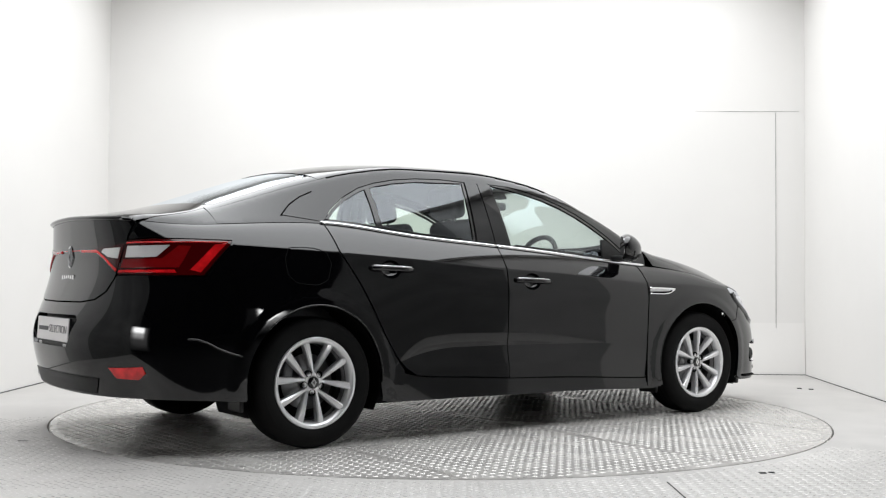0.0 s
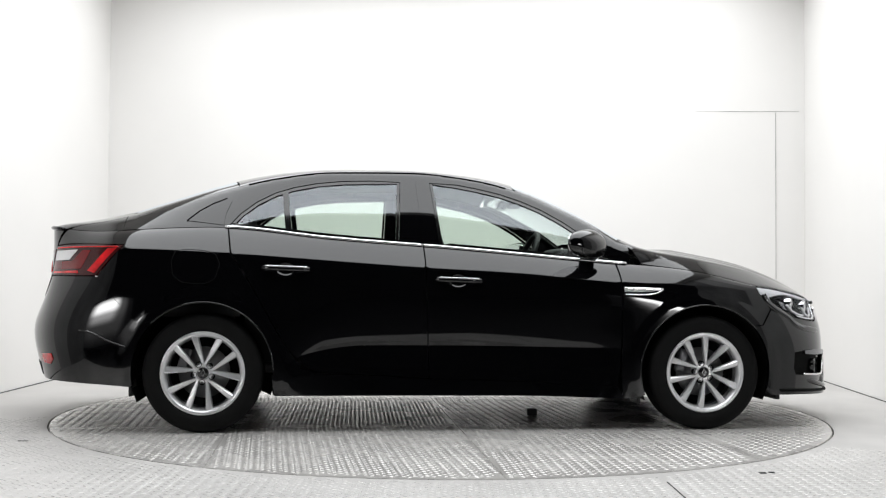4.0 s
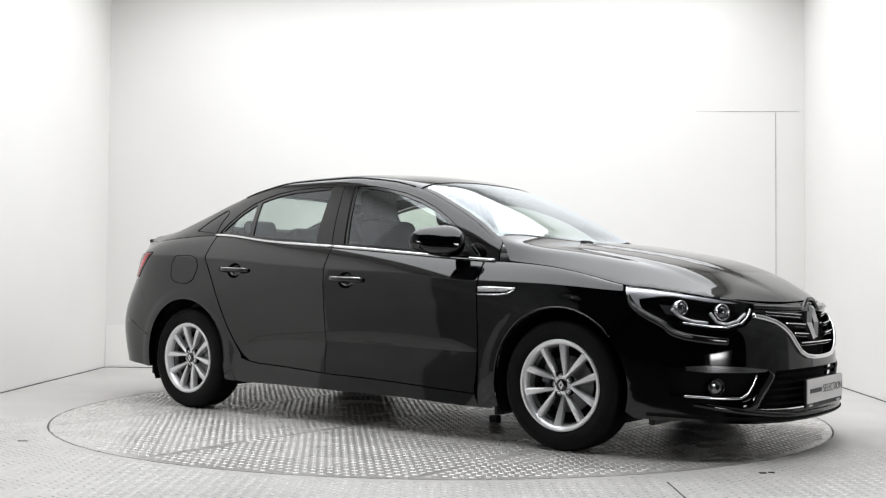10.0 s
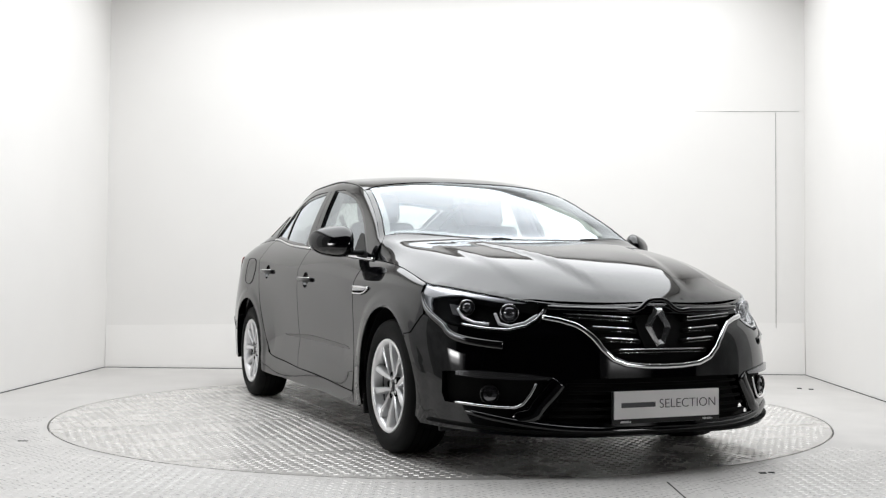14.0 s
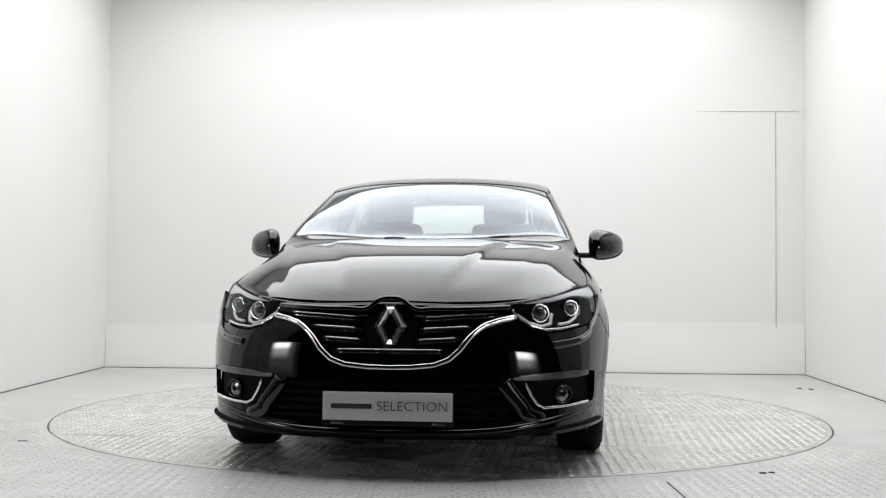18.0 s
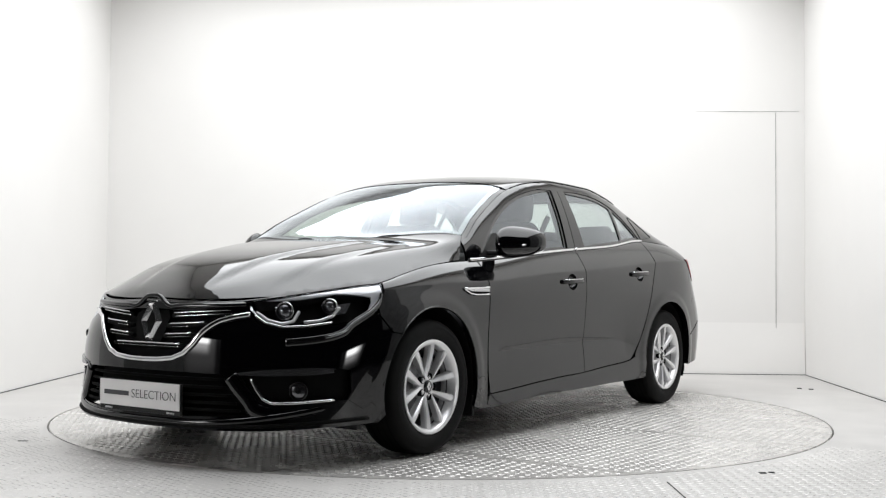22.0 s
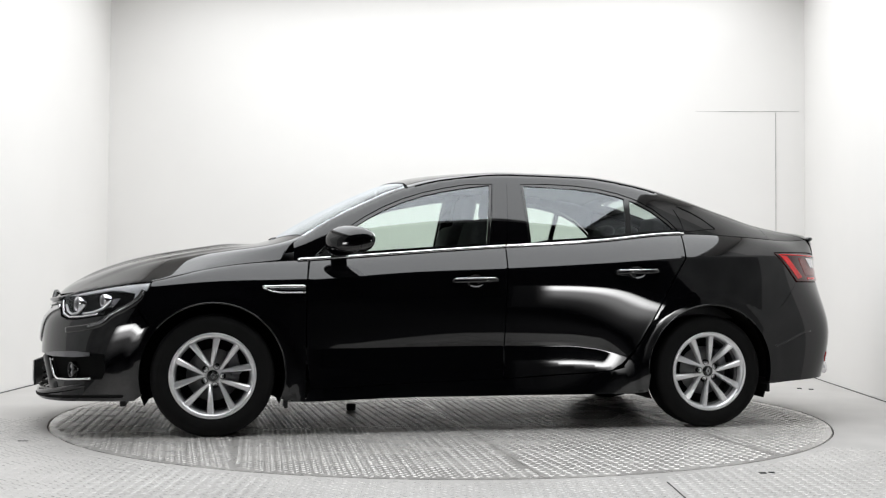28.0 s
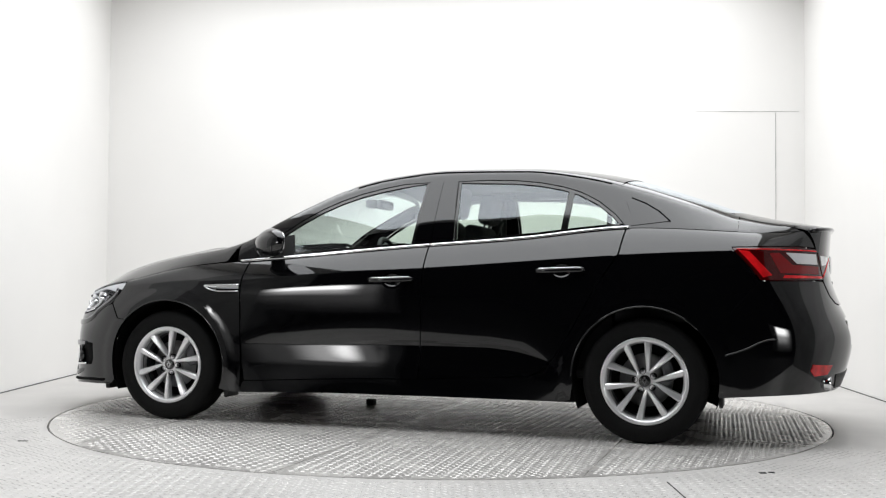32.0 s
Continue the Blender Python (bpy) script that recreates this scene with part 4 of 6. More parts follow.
for s in (1, -1):
    d1, d2 = doors["front_door"][0 if s > 0 else 1], doors["rear_door"][0 if s > 0 else 1]
    fi, ri = inset(front_open, .003), inset(rear_open, .003)
    # black frames inside the openings, with the panes set back
    sail = [(.60, LOWZ(.60) + .016), (.83, LOWZ(.83) + .016), (.75, .985), (.66, 1.055), (.62, 1.06)]
    gl = inset(front_open, .018)
    skin("window_frame", fi, flank, GLOSSTRIM, d1, holes=[gl], step=0.02, lift=-0.004, flip=s, label="gloss black window frame")
    skin("window_pane", inset(front_open, .014), flank, SIDEGLASS, d1, step=0.04, lift=-0.010, flange=0, flip=s, label="lightly tinted window glass").visible_shadow = False
    skin("mirror_sail", sail, flank, TRIM, d1, step=0.03, lift=-0.003, flip=s, label="black triangular mirror base panel")
    div = [(-.905, LOWZ(-.9) + .012), (-.935, 1.303), (-.965, 1.292), (-.940, LOWZ(-.94) + .012)]
    skin("window_frame", ri, flank, GLOSSTRIM, d2, holes=[inset(rear_open, .018)], step=0.02, lift=-0.004, flip=s, label="gloss black window frame")
    skin("window_pane", inset(rear_open, .014), flank, SIDEGLASS, d2, step=0.04, lift=-0.010, flange=0, flip=s, label="lightly tinted window glass").visible_shadow = False
    skin("window_divider", div, flank, GLOSSTRIM, d2, step=0.03, lift=-0.004, flip=s)
    q = [(-1.268, 1.094), (-1.466, 1.117), (-1.405, 1.172), (-1.335, 1.215), (-1.262, 1.246), (-1.236, 1.226), (-1.262, 1.16)]
    qt = skin("quarter_trim", q, flank, PAINT, car, step=.02, lift=.003, flange=.006, flip=s, label="black trim panel behind the rear side window")
    tube("quarter_groove", [flank(np.array([p]))[0] + [0, .0025, 0] for p in resample(np.array(q[1:5]), .02, False)], .0045, DARK, qt, flip=s, sides=6, label="dark groove behind the trim panel")
    # gloss black B post covers
    skin("pillar_cover", [(-.112, LOWZ(-.112) + .014), (-.160, 1.346), (-.232, 1.348), (-.202, LOWZ(-.2) + .014)], flank, PAINT, d1, step=0.03, lift=0.003, flip=s)
    skin("pillar_cover", [(-.208, LOWZ(-.2) + .014), (-.238, 1.348), (-.316, 1.349), (-.326, LOWZ(-.32) + .014)], flank, PAINT, d2, step=0.03, lift=0.003, flip=s)
    # bright strips along the belt
    for a, b, dd in ((.93, -.197, d1), (-.203, -1.262, d2)):
        P = np.array([flank(np.array([[x, LOWZ(x) + .006]]))[0] for x in np.linspace(a, b, 40)]) + [0, .004, 0]
        tube("belt_strip", P, 0.0085, CHROME, dd, sides=6, squash=0.5, flip=s, label="chrome belt strip")
    # door handles: a hollow in the door, the grip over it and its bright edge
    for nm, dd in (("front_door", d1), ("rear_door", d2)):
        hx, hz = HANDLES[nm]
        P = hull(np.array([find("s", hx, hz)]))[0]
        gx = np.linspace(-.124, .124, 26)
        G = np.stack([hx + gx, P[1] + .030 - .026 * (np.abs(gx) / .124) ** 3.5, hz - gx * .03], 1)
        h = tube("door_handle", G, .0125, PAINT, dd, sides=14, flip=s, squash=.75, label="rounded black door handle with a chrome edge")
        tube("handle_cap", G[1:-1] + [0, .003, .0115], .0028, CHROME, h, sides=8, flip=s, label="thin chrome handle edge")
        for mx in (-.10, .10):
            box("handle_mount", (hx + mx, s * (P[1] + .008), hz - mx * .03), (.03, .026, .018), GLOSSTRIM, h, .005)
        rim = np.array(cups[nm])
        mid_uv = rim.mean(0)
        v, f = [], []
        for k, (g, depth) in enumerate(((1.0, .001), (.985, .006), (.93, .018), (.80, .028), (.50, .034), (.02, .036))):
            Q = hull(mid_uv + (rim - mid_uv) * g) - [0, depth, 0]
            v += [(q[0], s * q[1], q[2]) for q in Q]
        n = len(rim)
        for k in range(5):
            for i in range(n):
                j = (i + 1) % n
                q = (k * n + i, k * n + j, k * n + n + j, k * n + n + i)
                f.append(q if s > 0 else q[::-1])
        link("handle_cup", v, f, PAINT, h, "hollow behind the handle")
    # wing vent
    vent = side((.893, .776), (.893, .733), (1.03, .731), (1.075, .742), (1.115, .765))
    w = skin("wing_vent", vent, hull, DARK, car, scale=HS, step=.02, lift=.002, flange=.004, flip=s, label="dark wing vent with chrome bars")
    P = curve_on(hull, side((.893, .770), (1.0, .768), (1.112, .764)), .02, .006)
    tube("vent_bar", P, .0075, CHROME, w, flip=s, squash=.6)
    P = curve_on(hull, side((.893, .738), (1.02, .736), (1.065, .742), (1.110, .760)), .02, .006)
    tube("vent_bar", P, .004, CHROME, w, flip=s)
    skin("vent_plate", side((.895, .768), (1.095, .763), (1.055, .752), (.895, .751)), hull, SATIN, w, scale=HS, step=.02, lift=.007, flange=.004, flip=s, label="silver wing plate")

# fuel flap
o = side((-1.50, .955), (-1.36, .955), (-1.30, .935), (-1.275, .88), (-1.30, .80), (-1.36, .775), (-1.47, .785), (-1.515, .82), (-1.525, .90))
skin("fuel_flap", round_poly(o, .02), hull, PAINT, car, scale=HS, step=.014, lift=.0012, flange=.003, flip=-1)
fo = round_poly(o, .02)
tube("fuel_flap_joint", curve_on(hull, list(fo) + [fo[0]], .012, .0012), .0022, DARK, car, sides=6, flip=-1, label="dark joint round the fuel flap")

# bonnet, roof, boot lid
WS_BASE = lambda y: 1.085 - 0.20 * (abs(y) / .72) ** 2.2
edge_f = [tuple(hull(np.array([[u, 1.25]]))[0][:2]) for u in np.linspace(0, belt(1.02)[0], 40)]
bon_half = [(x - (.018 if y < .5 else .018 * max(0, 1 - (y - .5) / .1) + .001), max(0, y - .004)) for i, (x, y) in enumerate(edge_f)]
bon_half = bon_half + [(WS_BASE(y) + .028, y) for y in (.735, .70, .6, .5, .4, .3, .2, .1)]
bon = [(x, y) for x, y in bon_half if y > 0.001] + [(WS_BASE(0) + .028, 0)] + [(x, -y) for x, y in bon_half[::-1] if y > 0.001]
bonnet = skin("bonnet", bon, top, PAINT, car, step=0.028)
WS_TOP = lambda y: 0.395 - 0.09 * (abs(y) / .6) ** 2.2
pil = lambda x: float(join_y(x)) - .030
ws_half = [(WS_BASE(y), y) for y in (0.0, .1, .2, .3, .4, .5, .6, .66)] + [(x, pil(x)) for x in np.linspace(.90, .338, 16)] + [(WS_TOP(y), y) for y in (.52, .4, .3, .2, .1, 0)]
mirror_half = lambda h: [(x, y) for x, y in h] + [(x, -y) for x, y in h[::-1] if abs(y) > 1e-6]
ws = mirror_half(ws_half)
screen = skin("windscreen", ws, top, FRONTGLASS, car, step=0.05, lift=-.003, flange=0, label="wide raked windscreen")
screen.visible_shadow = False
skin("windscreen_border", inset(ws, .004), top, GLOSSTRIM, screen, holes=[inset(ws, .032)], step=0.03, lift=-.0065, flange=0, label="black windscreen border")
skin("sensor_cover", [(.375, -.10), (.375, .10), (.43, .09), (.485, .045), (.485, -.045), (.43, -.09)], top, GLOSSTRIM, screen, step=.03, lift=-.0070, flange=0, label="black sensor cover behind the windscreen")
# A-post skins
ap_half = [(x, float(join_y(x)) - .002) for x in np.linspace(.95, .33, 16)] + [(x, pil(x) + .004) for x in np.linspace(.36, .90, 16)]
both("windscreen_post", ap_half, top, PAINT, car, step=0.02)
RW_TOP = lambda y: -1.265 + 0.05 * (abs(y) / .5) ** 2
RW_BASE = lambda y: -1.865 + 0.11 * (abs(y) / .5) ** 2.2
roof_half = [(WS_TOP(y) - .006, y) for y in (0, .1, .2, .3, .4, .52)] + [(x, float(join_y(x)) - .003) for x in np.linspace(.32, -1.20, 40)] + [(RW_TOP(y) + .006, y) for y in (.50, .4, .3, .2, .1, 0)]
roof = skin("roof", mirror_half(roof_half), top, PAINT, car, step=0.035)
rp = lambda x: float(join_y(x)) - .075
rw_half = [(RW_TOP(y), y) for y in (0, .1, .2, .3, .4, .48)] + [(x, rp(x)) for x in np.linspace(-1.25, -1.74, 14)] + [(RW_BASE(y), y) for y in (.48, .4, .3, .2, .1, 0)]
rw = mirror_half(rw_half)
rear_screen = skin("rear_window", rw, top, FRONTGLASS, car, step=0.05, lift=-.003, flange=0, label="sloping rear window glass")
rear_screen.visible_shadow = False
skin("rear_window_border", inset(rw, .004), top, GLOSSTRIM, rear_screen, holes=[inset(rw, .03)], step=0.03, lift=-.0065, flange=0)
cp = [(x, float(join_y(x)) - .002) for x in np.linspace(-1.20, -1.80, 14)] + [(-1.795, .50)] + [(x, rp(x) + .004) for x in np.linspace(-1.74, -1.22, 14)]
both("rear_post", cp, top, PAINT, car, step=0.025)
# deck sides between the post and the boot lid
XE = float(hull(np.array([tail(.592)]))[0, 0])
dk = [(x, float(shoulder_y(x)) - .003) for x in np.linspace(-1.80, XE, 14)] + [(-2.0, .592), (-1.9, .591), (-1.805, .567)]
both("deck_side", dk, top, PAINT, car, step=0.025)
lid_half = [(RW_BASE(y) - .008, y) for y in (0, .1, .2, .3, .4, .48)] + [(-1.80, .56), (-1.9, .584), (-2.0, .585), (-2.08, .585)] + [(x, min(.58, float(shoulder_y(x)) - .004)) for x in np.linspace(-2.13, -2.262, 14)]
lid = skin("boot_lid", mirror_half(lid_half), top, PAINT, car, step=0.03)
lf = [tail(y) for y in np.linspace(.57, -.57, 25)] + rear((-.565, 1.0), (-.545, .90), (-.525, .80), (-.49, .74), (-.42, .705), (-.30, .692), (0, .690), (.30, .692), (.42, .705), (.49, .74), (.525, .80), (.545, .90), (.565, 1.0))
lid_face = skin("boot_face", lf, hull, PAINT, lid, scale=HS, step=.028, lift=.003)
# spoiler lip
P = np.array([hull(np.array([tail(y)]))[0] for y in np.linspace(.56, -.56, 33)]) + [-.004, 0, .001]
tube("boot_lip", P, .012, PAINT, lid, squash=1.3)

# rolled front edge of the bonnet
P = np.array([hull(np.array([nose(y)]))[0] for y in np.linspace(.60, -.60, 49)]) + [-.010, 0, -.003]
tube("bonnet_edge", P, .009, PAINT, bonnet, sides=12, squash=.9)

# bumpers
fb_half = [nose(y) for y in (0.0, .15, .3, .45)] + front((.478, .686), (.513, .632), (.56, .604), (.63, .585), (.70, .590), (.755, .602)) + side((1.80, .635), (1.742, .655), (1.683, .572)) + arch(WB, 43, -16, n=12) + side((1.745, .188), (1.85, .185)) + front((.70, .175), (.5, .168), (.25, .168), (0, .168))
fb = list(fb_half) + [np.array([-q[0], q[1]]) for q in fb_half[::-1] if q[0] > 1e-5]
grille_half = front((0, .672), (.10, .670), (.20, .662), (.30, .658), (.40, .662), (.485, .668), (.485, .640), (.44, .633), (.385, .618), (.335, .580), (.285, .520), (.24, .478), (.18, .458), (.09, .450), (0, .449))
grille = grille_half + [np.array([-q[0], q[1]]) for q in grille_half[::-1] if q[0] > 1e-5]
intake_half = front((0, .405), (.25, .405), (.43, .402), (.47, .34), (.53, .26), (.54, .232), (.3, .222), (0, .220))
intake = intake_half + [np.array([-q[0], q[1]]) for q in intake_half[::-1] if q[0] > 1e-5]
fog_half = front((.49, .402), (.60, .412), (.75, .420)) + side((1.93, .425), (1.89, .42), (1.885, .33), (1.90, .295)) + front((.72, .283), (.60, .278), (.565, .290), (.53, .335))
fog_r = [np.array([-q[0], q[1]]) for q in fog_half]
bumper = skin("front_bumper", fb, hull, PAINT, car, holes=[grille, intake, fog_half, fog_r], scale=HS, step=.026, flange=.02)
rb_half = side((-1.668, .548), (-1.787, .674), (-1.906, .812)) + rear((.73, .813), (.62, .815), (.537, .812), (.50, .738), (.43, .700), (.30, .686), (0, .684))
rb_low = rear((0, .262), (.3, .262), (.55, .262)) + side((-2.05, .262), (-1.85, .252), (-1.72, .242)) + arch(-WB, 190, 139, n=12)
rb = rb_half + [np.array([2 - q[0], q[1]]) for q in rb_half[::-1][1:]] + [np.array([2 - q[0], q[1]]) for q in rb_low[::-1]] + rb_low[1:]
recess = rear((-.31, .628), (.31, .628), (.345, .605), (.285, .478), (-.285, .478), (-.345, .605))
rear_bumper = skin("rear_bumper", rb, hull, PAINT, car, holes=[recess], scale=HS, step=.028, flange=.045)


def flat_hull(name, outline, depth, material, parent, label="", step=.04):
    """A recessed back panel behind an opening."""
    return skin(name, outline, hull, material, parent, scale=HS, step=step, lift=-depth, flange=0, label=label)


flat_hull("grille_back", grille, .045, DARK, bumper)
flat_hull("intake_back", intake, .06, DARK, bumper)
for o in (fog_half, fog_r):
    flat_hull("fog_recess", o, .03, DARK, bumper)

# headlamps and tail lamps
hl = front((.484, .690), (.519, .640), (.56, .612), (.63, .593), (.70, .597), (.75, .608)) + side((1.795, .643), (1.74, .664), (1.72, .700), (1.680, .755)) + [belt(1.665), belt(1.70)] + [nose(y) for y in (.74, .70, .65, .60, .55, .50)]
for s in (1, -1):
    lamp = skin("headlamp", hl, hull, LAMPGLASS, car, scale=HS, step=.025, lift=-.001, flange=.003, flip=s, label="clear headlamp with two projectors and a chrome brow")
    lamp.visible_shadow = False
    skin("lamp_housing", hl, hull, DARK, lamp, scale=HS, step=.03, lift=-.05, flange=-.045, flip=s, label="dark lamp housing")
    brow = [nose(y, 1.24) for y in (.51, .55, .60, .65, .70, .74)] + [belt(1.70, 1.24), belt(1.672, 1.235)] + side((1.686, .752), (1.722, .705), (1.750, .672), (1.772, .678), (1.752, .708), (1.748, .730)) + [nose(y, 1.09) for y in (.745, .70, .65)] + [nose(.60, 1.12), nose(.55, 1.15), nose(.52, 1.19)]
    skin("lamp_brow", brow, hull, BROW, lamp, scale=HS, step=.02, lift=-.008, flange=.01, flip=s, label="bright brow strip")
    P = curve_on(hull, front((.492, .684), (.522, .646), (.565, .620), (.63, .603), (.70, .607), (.77, .622)), .012, -.006)
    tube("lamp_light_strip", P, .0055, CHROME, lamp, flip=s, sides=8, label="chrome strip along the lamp's lower edge")
    for (y, z), r in (((.605, .668), .040), ((.735, .688), .034)):
        c = hull(np.array([find("f", y, z)]))[0] - np.array([.035, .008, 0])
        m = Matrix.Translation((c[0], s * c[1], c[2])) @ Matrix.Rotation(radians(-90 - s * -25), 4, "Z")
        lathe("projector_ring", [(r, -.02), (r * 1.02, .012), (r * .93, .020), (r * .80, .012)], CHROME, lamp, m, 24)
        lathe("projector_lens", [(r * .80, .008), (r * .6, .020), (r * .3, .027), (.0005, .029)], FOGGLASS, lamp, m, 24)
    for gp in (((.515, .666), (.565, .636), (.620, .622), (.655, .632), (.662, .672)), ((.690, .628), (.735, .634), (.765, .655), (.772, .690))):
        P = curve_on(hull, front(*gp), .012, -.018)
        tube("light_guide", P, .0075, WHITELENS, lamp, flip=s, sides=6, label="pale light guide")
    for fin in (((.765, .660), (.795, .668), (.795, .712), (.770, .708)),):
        skin("lamp_reflector", front(*fin), hull, BLADE, lamp, scale=HS, step=.02, lift=-.026, flange=.008, flip=s, label="chrome reflector fin")
    # daytime light hook below the lamp
    hook = smooth_pts(side((1.700, .742), (1.735, .690), (1.79, .652), (1.87, .606)) + front((.795, .566), (.739, .547), (.655, .536)), 40)
    P = curve_on(hull, hook, .012, .002)
    d = tube("daytime_light", P, .017, GLOSSTRIM, bumper, flip=s, sides=12, squash=.40, label="dark clear daytime light hook")
    P = curve_on(hull, hook[2:-3], .012, .008) + [0, 0, .003]
    tube("daytime_light_guide", P, .0060, BLADE, d, flip=s, sides=8, squash=.6, label="pale light guide in the hook")

tl_out = side((-1.778, .974), (-1.794, .955), (-1.912, .818)) + rear((.735, .817), (.62, .820), (.542, .822), (.552, .90), (.566, .974)) + rear((.66, .981))
tl_in = rear((.533, .826), (.50, .842), (.44, .885), (.36, .925), (.30, .937), (.42, .950), (.556, .960), (.543, .90))
for s in (1, -1):
    lamp = skin("tail_lamp", tl_out, hull, REDDARK, car, scale=HS, step=.022, lift=.004, flange=.01, flip=s, label="dark red tail lamp wrapped round the rear corner")
    skin("tail_light_band", side((-1.806, .962), (-1.856, .958), (-1.962, .842), (-1.922, .830)), hull, REDLENS, lamp, scale=HS, step=.015, lift=.0058, flange=.002, flip=s, label="bright red light band")
    skin("tail_light_band", rear((.775, .828), (.545, .828), (.546, .839), (.765, .842)), hull, REDLENS, lamp, scale=HS, step=.015, lift=.0062, flange=.002, flip=s, label="bright red light band")
    P = curve_on(hull, side((-1.80, .966), (-1.90, .966)) + rear((.735, .966), (.62, .966), (.57, .964)), .015, .0055)
    tube("tail_light_edge", P, .0035, REDLENS, lamp, flip=s, squash=.5, label="thin red upper edge of the lamp")
    skin("lens_fill", rear((.775, .852), (.555, .850), (.562, .888), (.715, .893), (.752, .952), (.785, .950)), hull, REDMID, lamp, scale=HS, step=.02, lift=.0055, flange=.002, flip=s, label="red inner lens")
    skin("reversing_lens", rear((.695, .900), (.57, .897), (.575, .950), (.728, .954)), hull, WHITELENS, lamp, scale=HS, step=.02, lift=.006, flange=.003, flip=s, label="clear reversing lens")
    l2 = skin("lid_lamp", tl_in, hull, REDDARK, lid, scale=HS, step=.02, lift=.006, flange=.01, flip=s, label="inner red tail lamp on the boot lid")
    skin("reversing_lens", rear((.53, .893), (.46, .900), (.40, .925), (.42, .940), (.54, .944)), hull, WHITELENS, l2, scale=HS, step=.02, lift=.008, flange=.003, flip=s, label="clear reversing lens")
    P = curve_on(hull, rear((.53, .838), (.48, .865), (.42, .900), (.35, .928), (.15, .932)), .015, .007)
    tube("tail_light_band", P, .008, REDLENS, l2, flip=s, squash=.4, label="bright red light band")
    skin("rear_reflector", rear((.575, .398), (.66, .402), (.745, .408), (.752, .378), (.72, .350), (.61, .352)), hull, REDLENS, rear_bumper, scale=HS, step=.02, lift=.004, flange=.006, flip=s, label="red reflector low in the bumper")


# ---- wheels ----
def wheel(x, y, s, turn):
    """One wheel; its parts are turned to face the side s, and it has rolled by turn degrees."""
    m = Matrix.Translation((x, y, AXZ)) @ (Matrix.Identity(4) if s > 0 else Matrix.Rotation(math.pi, 4, "Z"))
    R, RR = .3135, .2135
    w = lathe("wheel", [(RR - .004, -.095), (R - .045, -.105), (R - .012, -.098), (R - .002, -.075), (R, -.04), (R, .04), (R - .002, .070), (R - .012, .092), (R - .035, .102), (R - .06, .104), (RR + .012, .098), (RR - .002, .086)], RUBBER, car, m, 72, "black road tyre on a silver ten-spoke alloy wheel")
    lathe("rim", [(RR - .012, -.09), (RR - .022, -.06), (RR - .028, .03), (RR - .020, .062), (RR - .006, .074), (RR + .001, .088), (RR + .006, .094), (RR + .003, .099), (RR - .010, .097), (RR - .020, .084), (RR - .026, .060)], ALLOY, w, m, 72, "silver alloy rim")
    lathe("rim_barrel", [(RR - .024, .05), (RR - .030, -.02), (RR - .034, -.08)], ALLOYDARK, w, m, 48)
    lathe("brake_disc", [(.135, -.005), (.135, .006), (.06, .006), (.055, .03), (.0005, .03)], DISC, w, m, 40, "steel brake disc")
    bm = bmesh.new()
    box_bm(bm, (0, 0, 0), (.055, .05, .13), .012)
    bmesh.ops.transform(bm, matrix=m @ pose(-.105 * s, .0, .06, 0, 15 * s, 0), verts=bm.verts)
    part("brake_caliper", bm, ALLOYDARK, w, "dark brake caliper")
    lathe("backing", [(RR - .03, -.03), (.0005, -.03)], DARK, w, m, 32)
    # spokes in five pairs, each pair straddling a bolt
    for k in range(10):
        a = radians(turn + 72 * (k // 2))
        sg = 1 if k % 2 else -1
        prof = [(.046, .0080, .070, .046), (.065, .0090, .073, .046), (.09, .0108, .078, .046), (.13, .0135, .085, .048), (.17, .0160, .089, .052), (.195, .0178, .089, .056), (RR - .006, .0200, .087, .058)]
        verts, faces = [], []
        for r, hw, top_, bot in prof:
            aa = a + sg * math.asin((.0235 + .034 * (r - .046) / .155) / r)
            c, sn = math.cos(aa), math.sin(aa)
            # the face leans away from the pair's middle, with a bevel on the far side
            for t, h in ((-hw * 1.10, bot), (-hw, top_ - .006), (-hw * .55, top_), (hw * .72, top_ - .005), (hw, top_ - .014), (hw * 1.10, bot)):
                t *= sg
                verts.append(tuple(m @ Vector((r * c - t * sn, h, r * sn + t * c))))
        for i in range(len(prof) - 1):
            for q in range(5):
                g = (i * 6 + q, i * 6 + q + 1, i * 6 + 6 + q + 1, i * 6 + 6 + q)
                faces.append(g if sg > 0 else g[::-1])
        link("spoke", verts, faces, ALLOY, w, smooth=False)
    lathe("hub", [(.062, .03), (.062, .052), (.054, .064), (.036, .072), (.031, .068), (.0005, .068)], ALLOY, w, m, 30)
    lathe("hub_cap", [(.0295, .066), (.0295, .073), (.026, .076), (.0005, .077)], GLOSSTRIM, w, m, 24, "black hub cap")
    bm = bmesh.new()
    vs = [bm.verts.new(m @ Vector((px, .0785, pz))) for px, pz in ((0, .023), (.015, 0), (0, -.023), (-.015, 0))]
    vi = [bm.verts.new(m @ Vector((px, .0785, pz))) for px, pz in ((0, .010), (.005, 0), (0, -.010), (-.005, 0))]
    for i in range(4):
        j = (i + 1) % 4
        bm.faces.new((vs[i], vs[j], vi[j], vi[i]))
    part("hub_emblem", bm, BADGE, w, "small bright lozenge emblem")
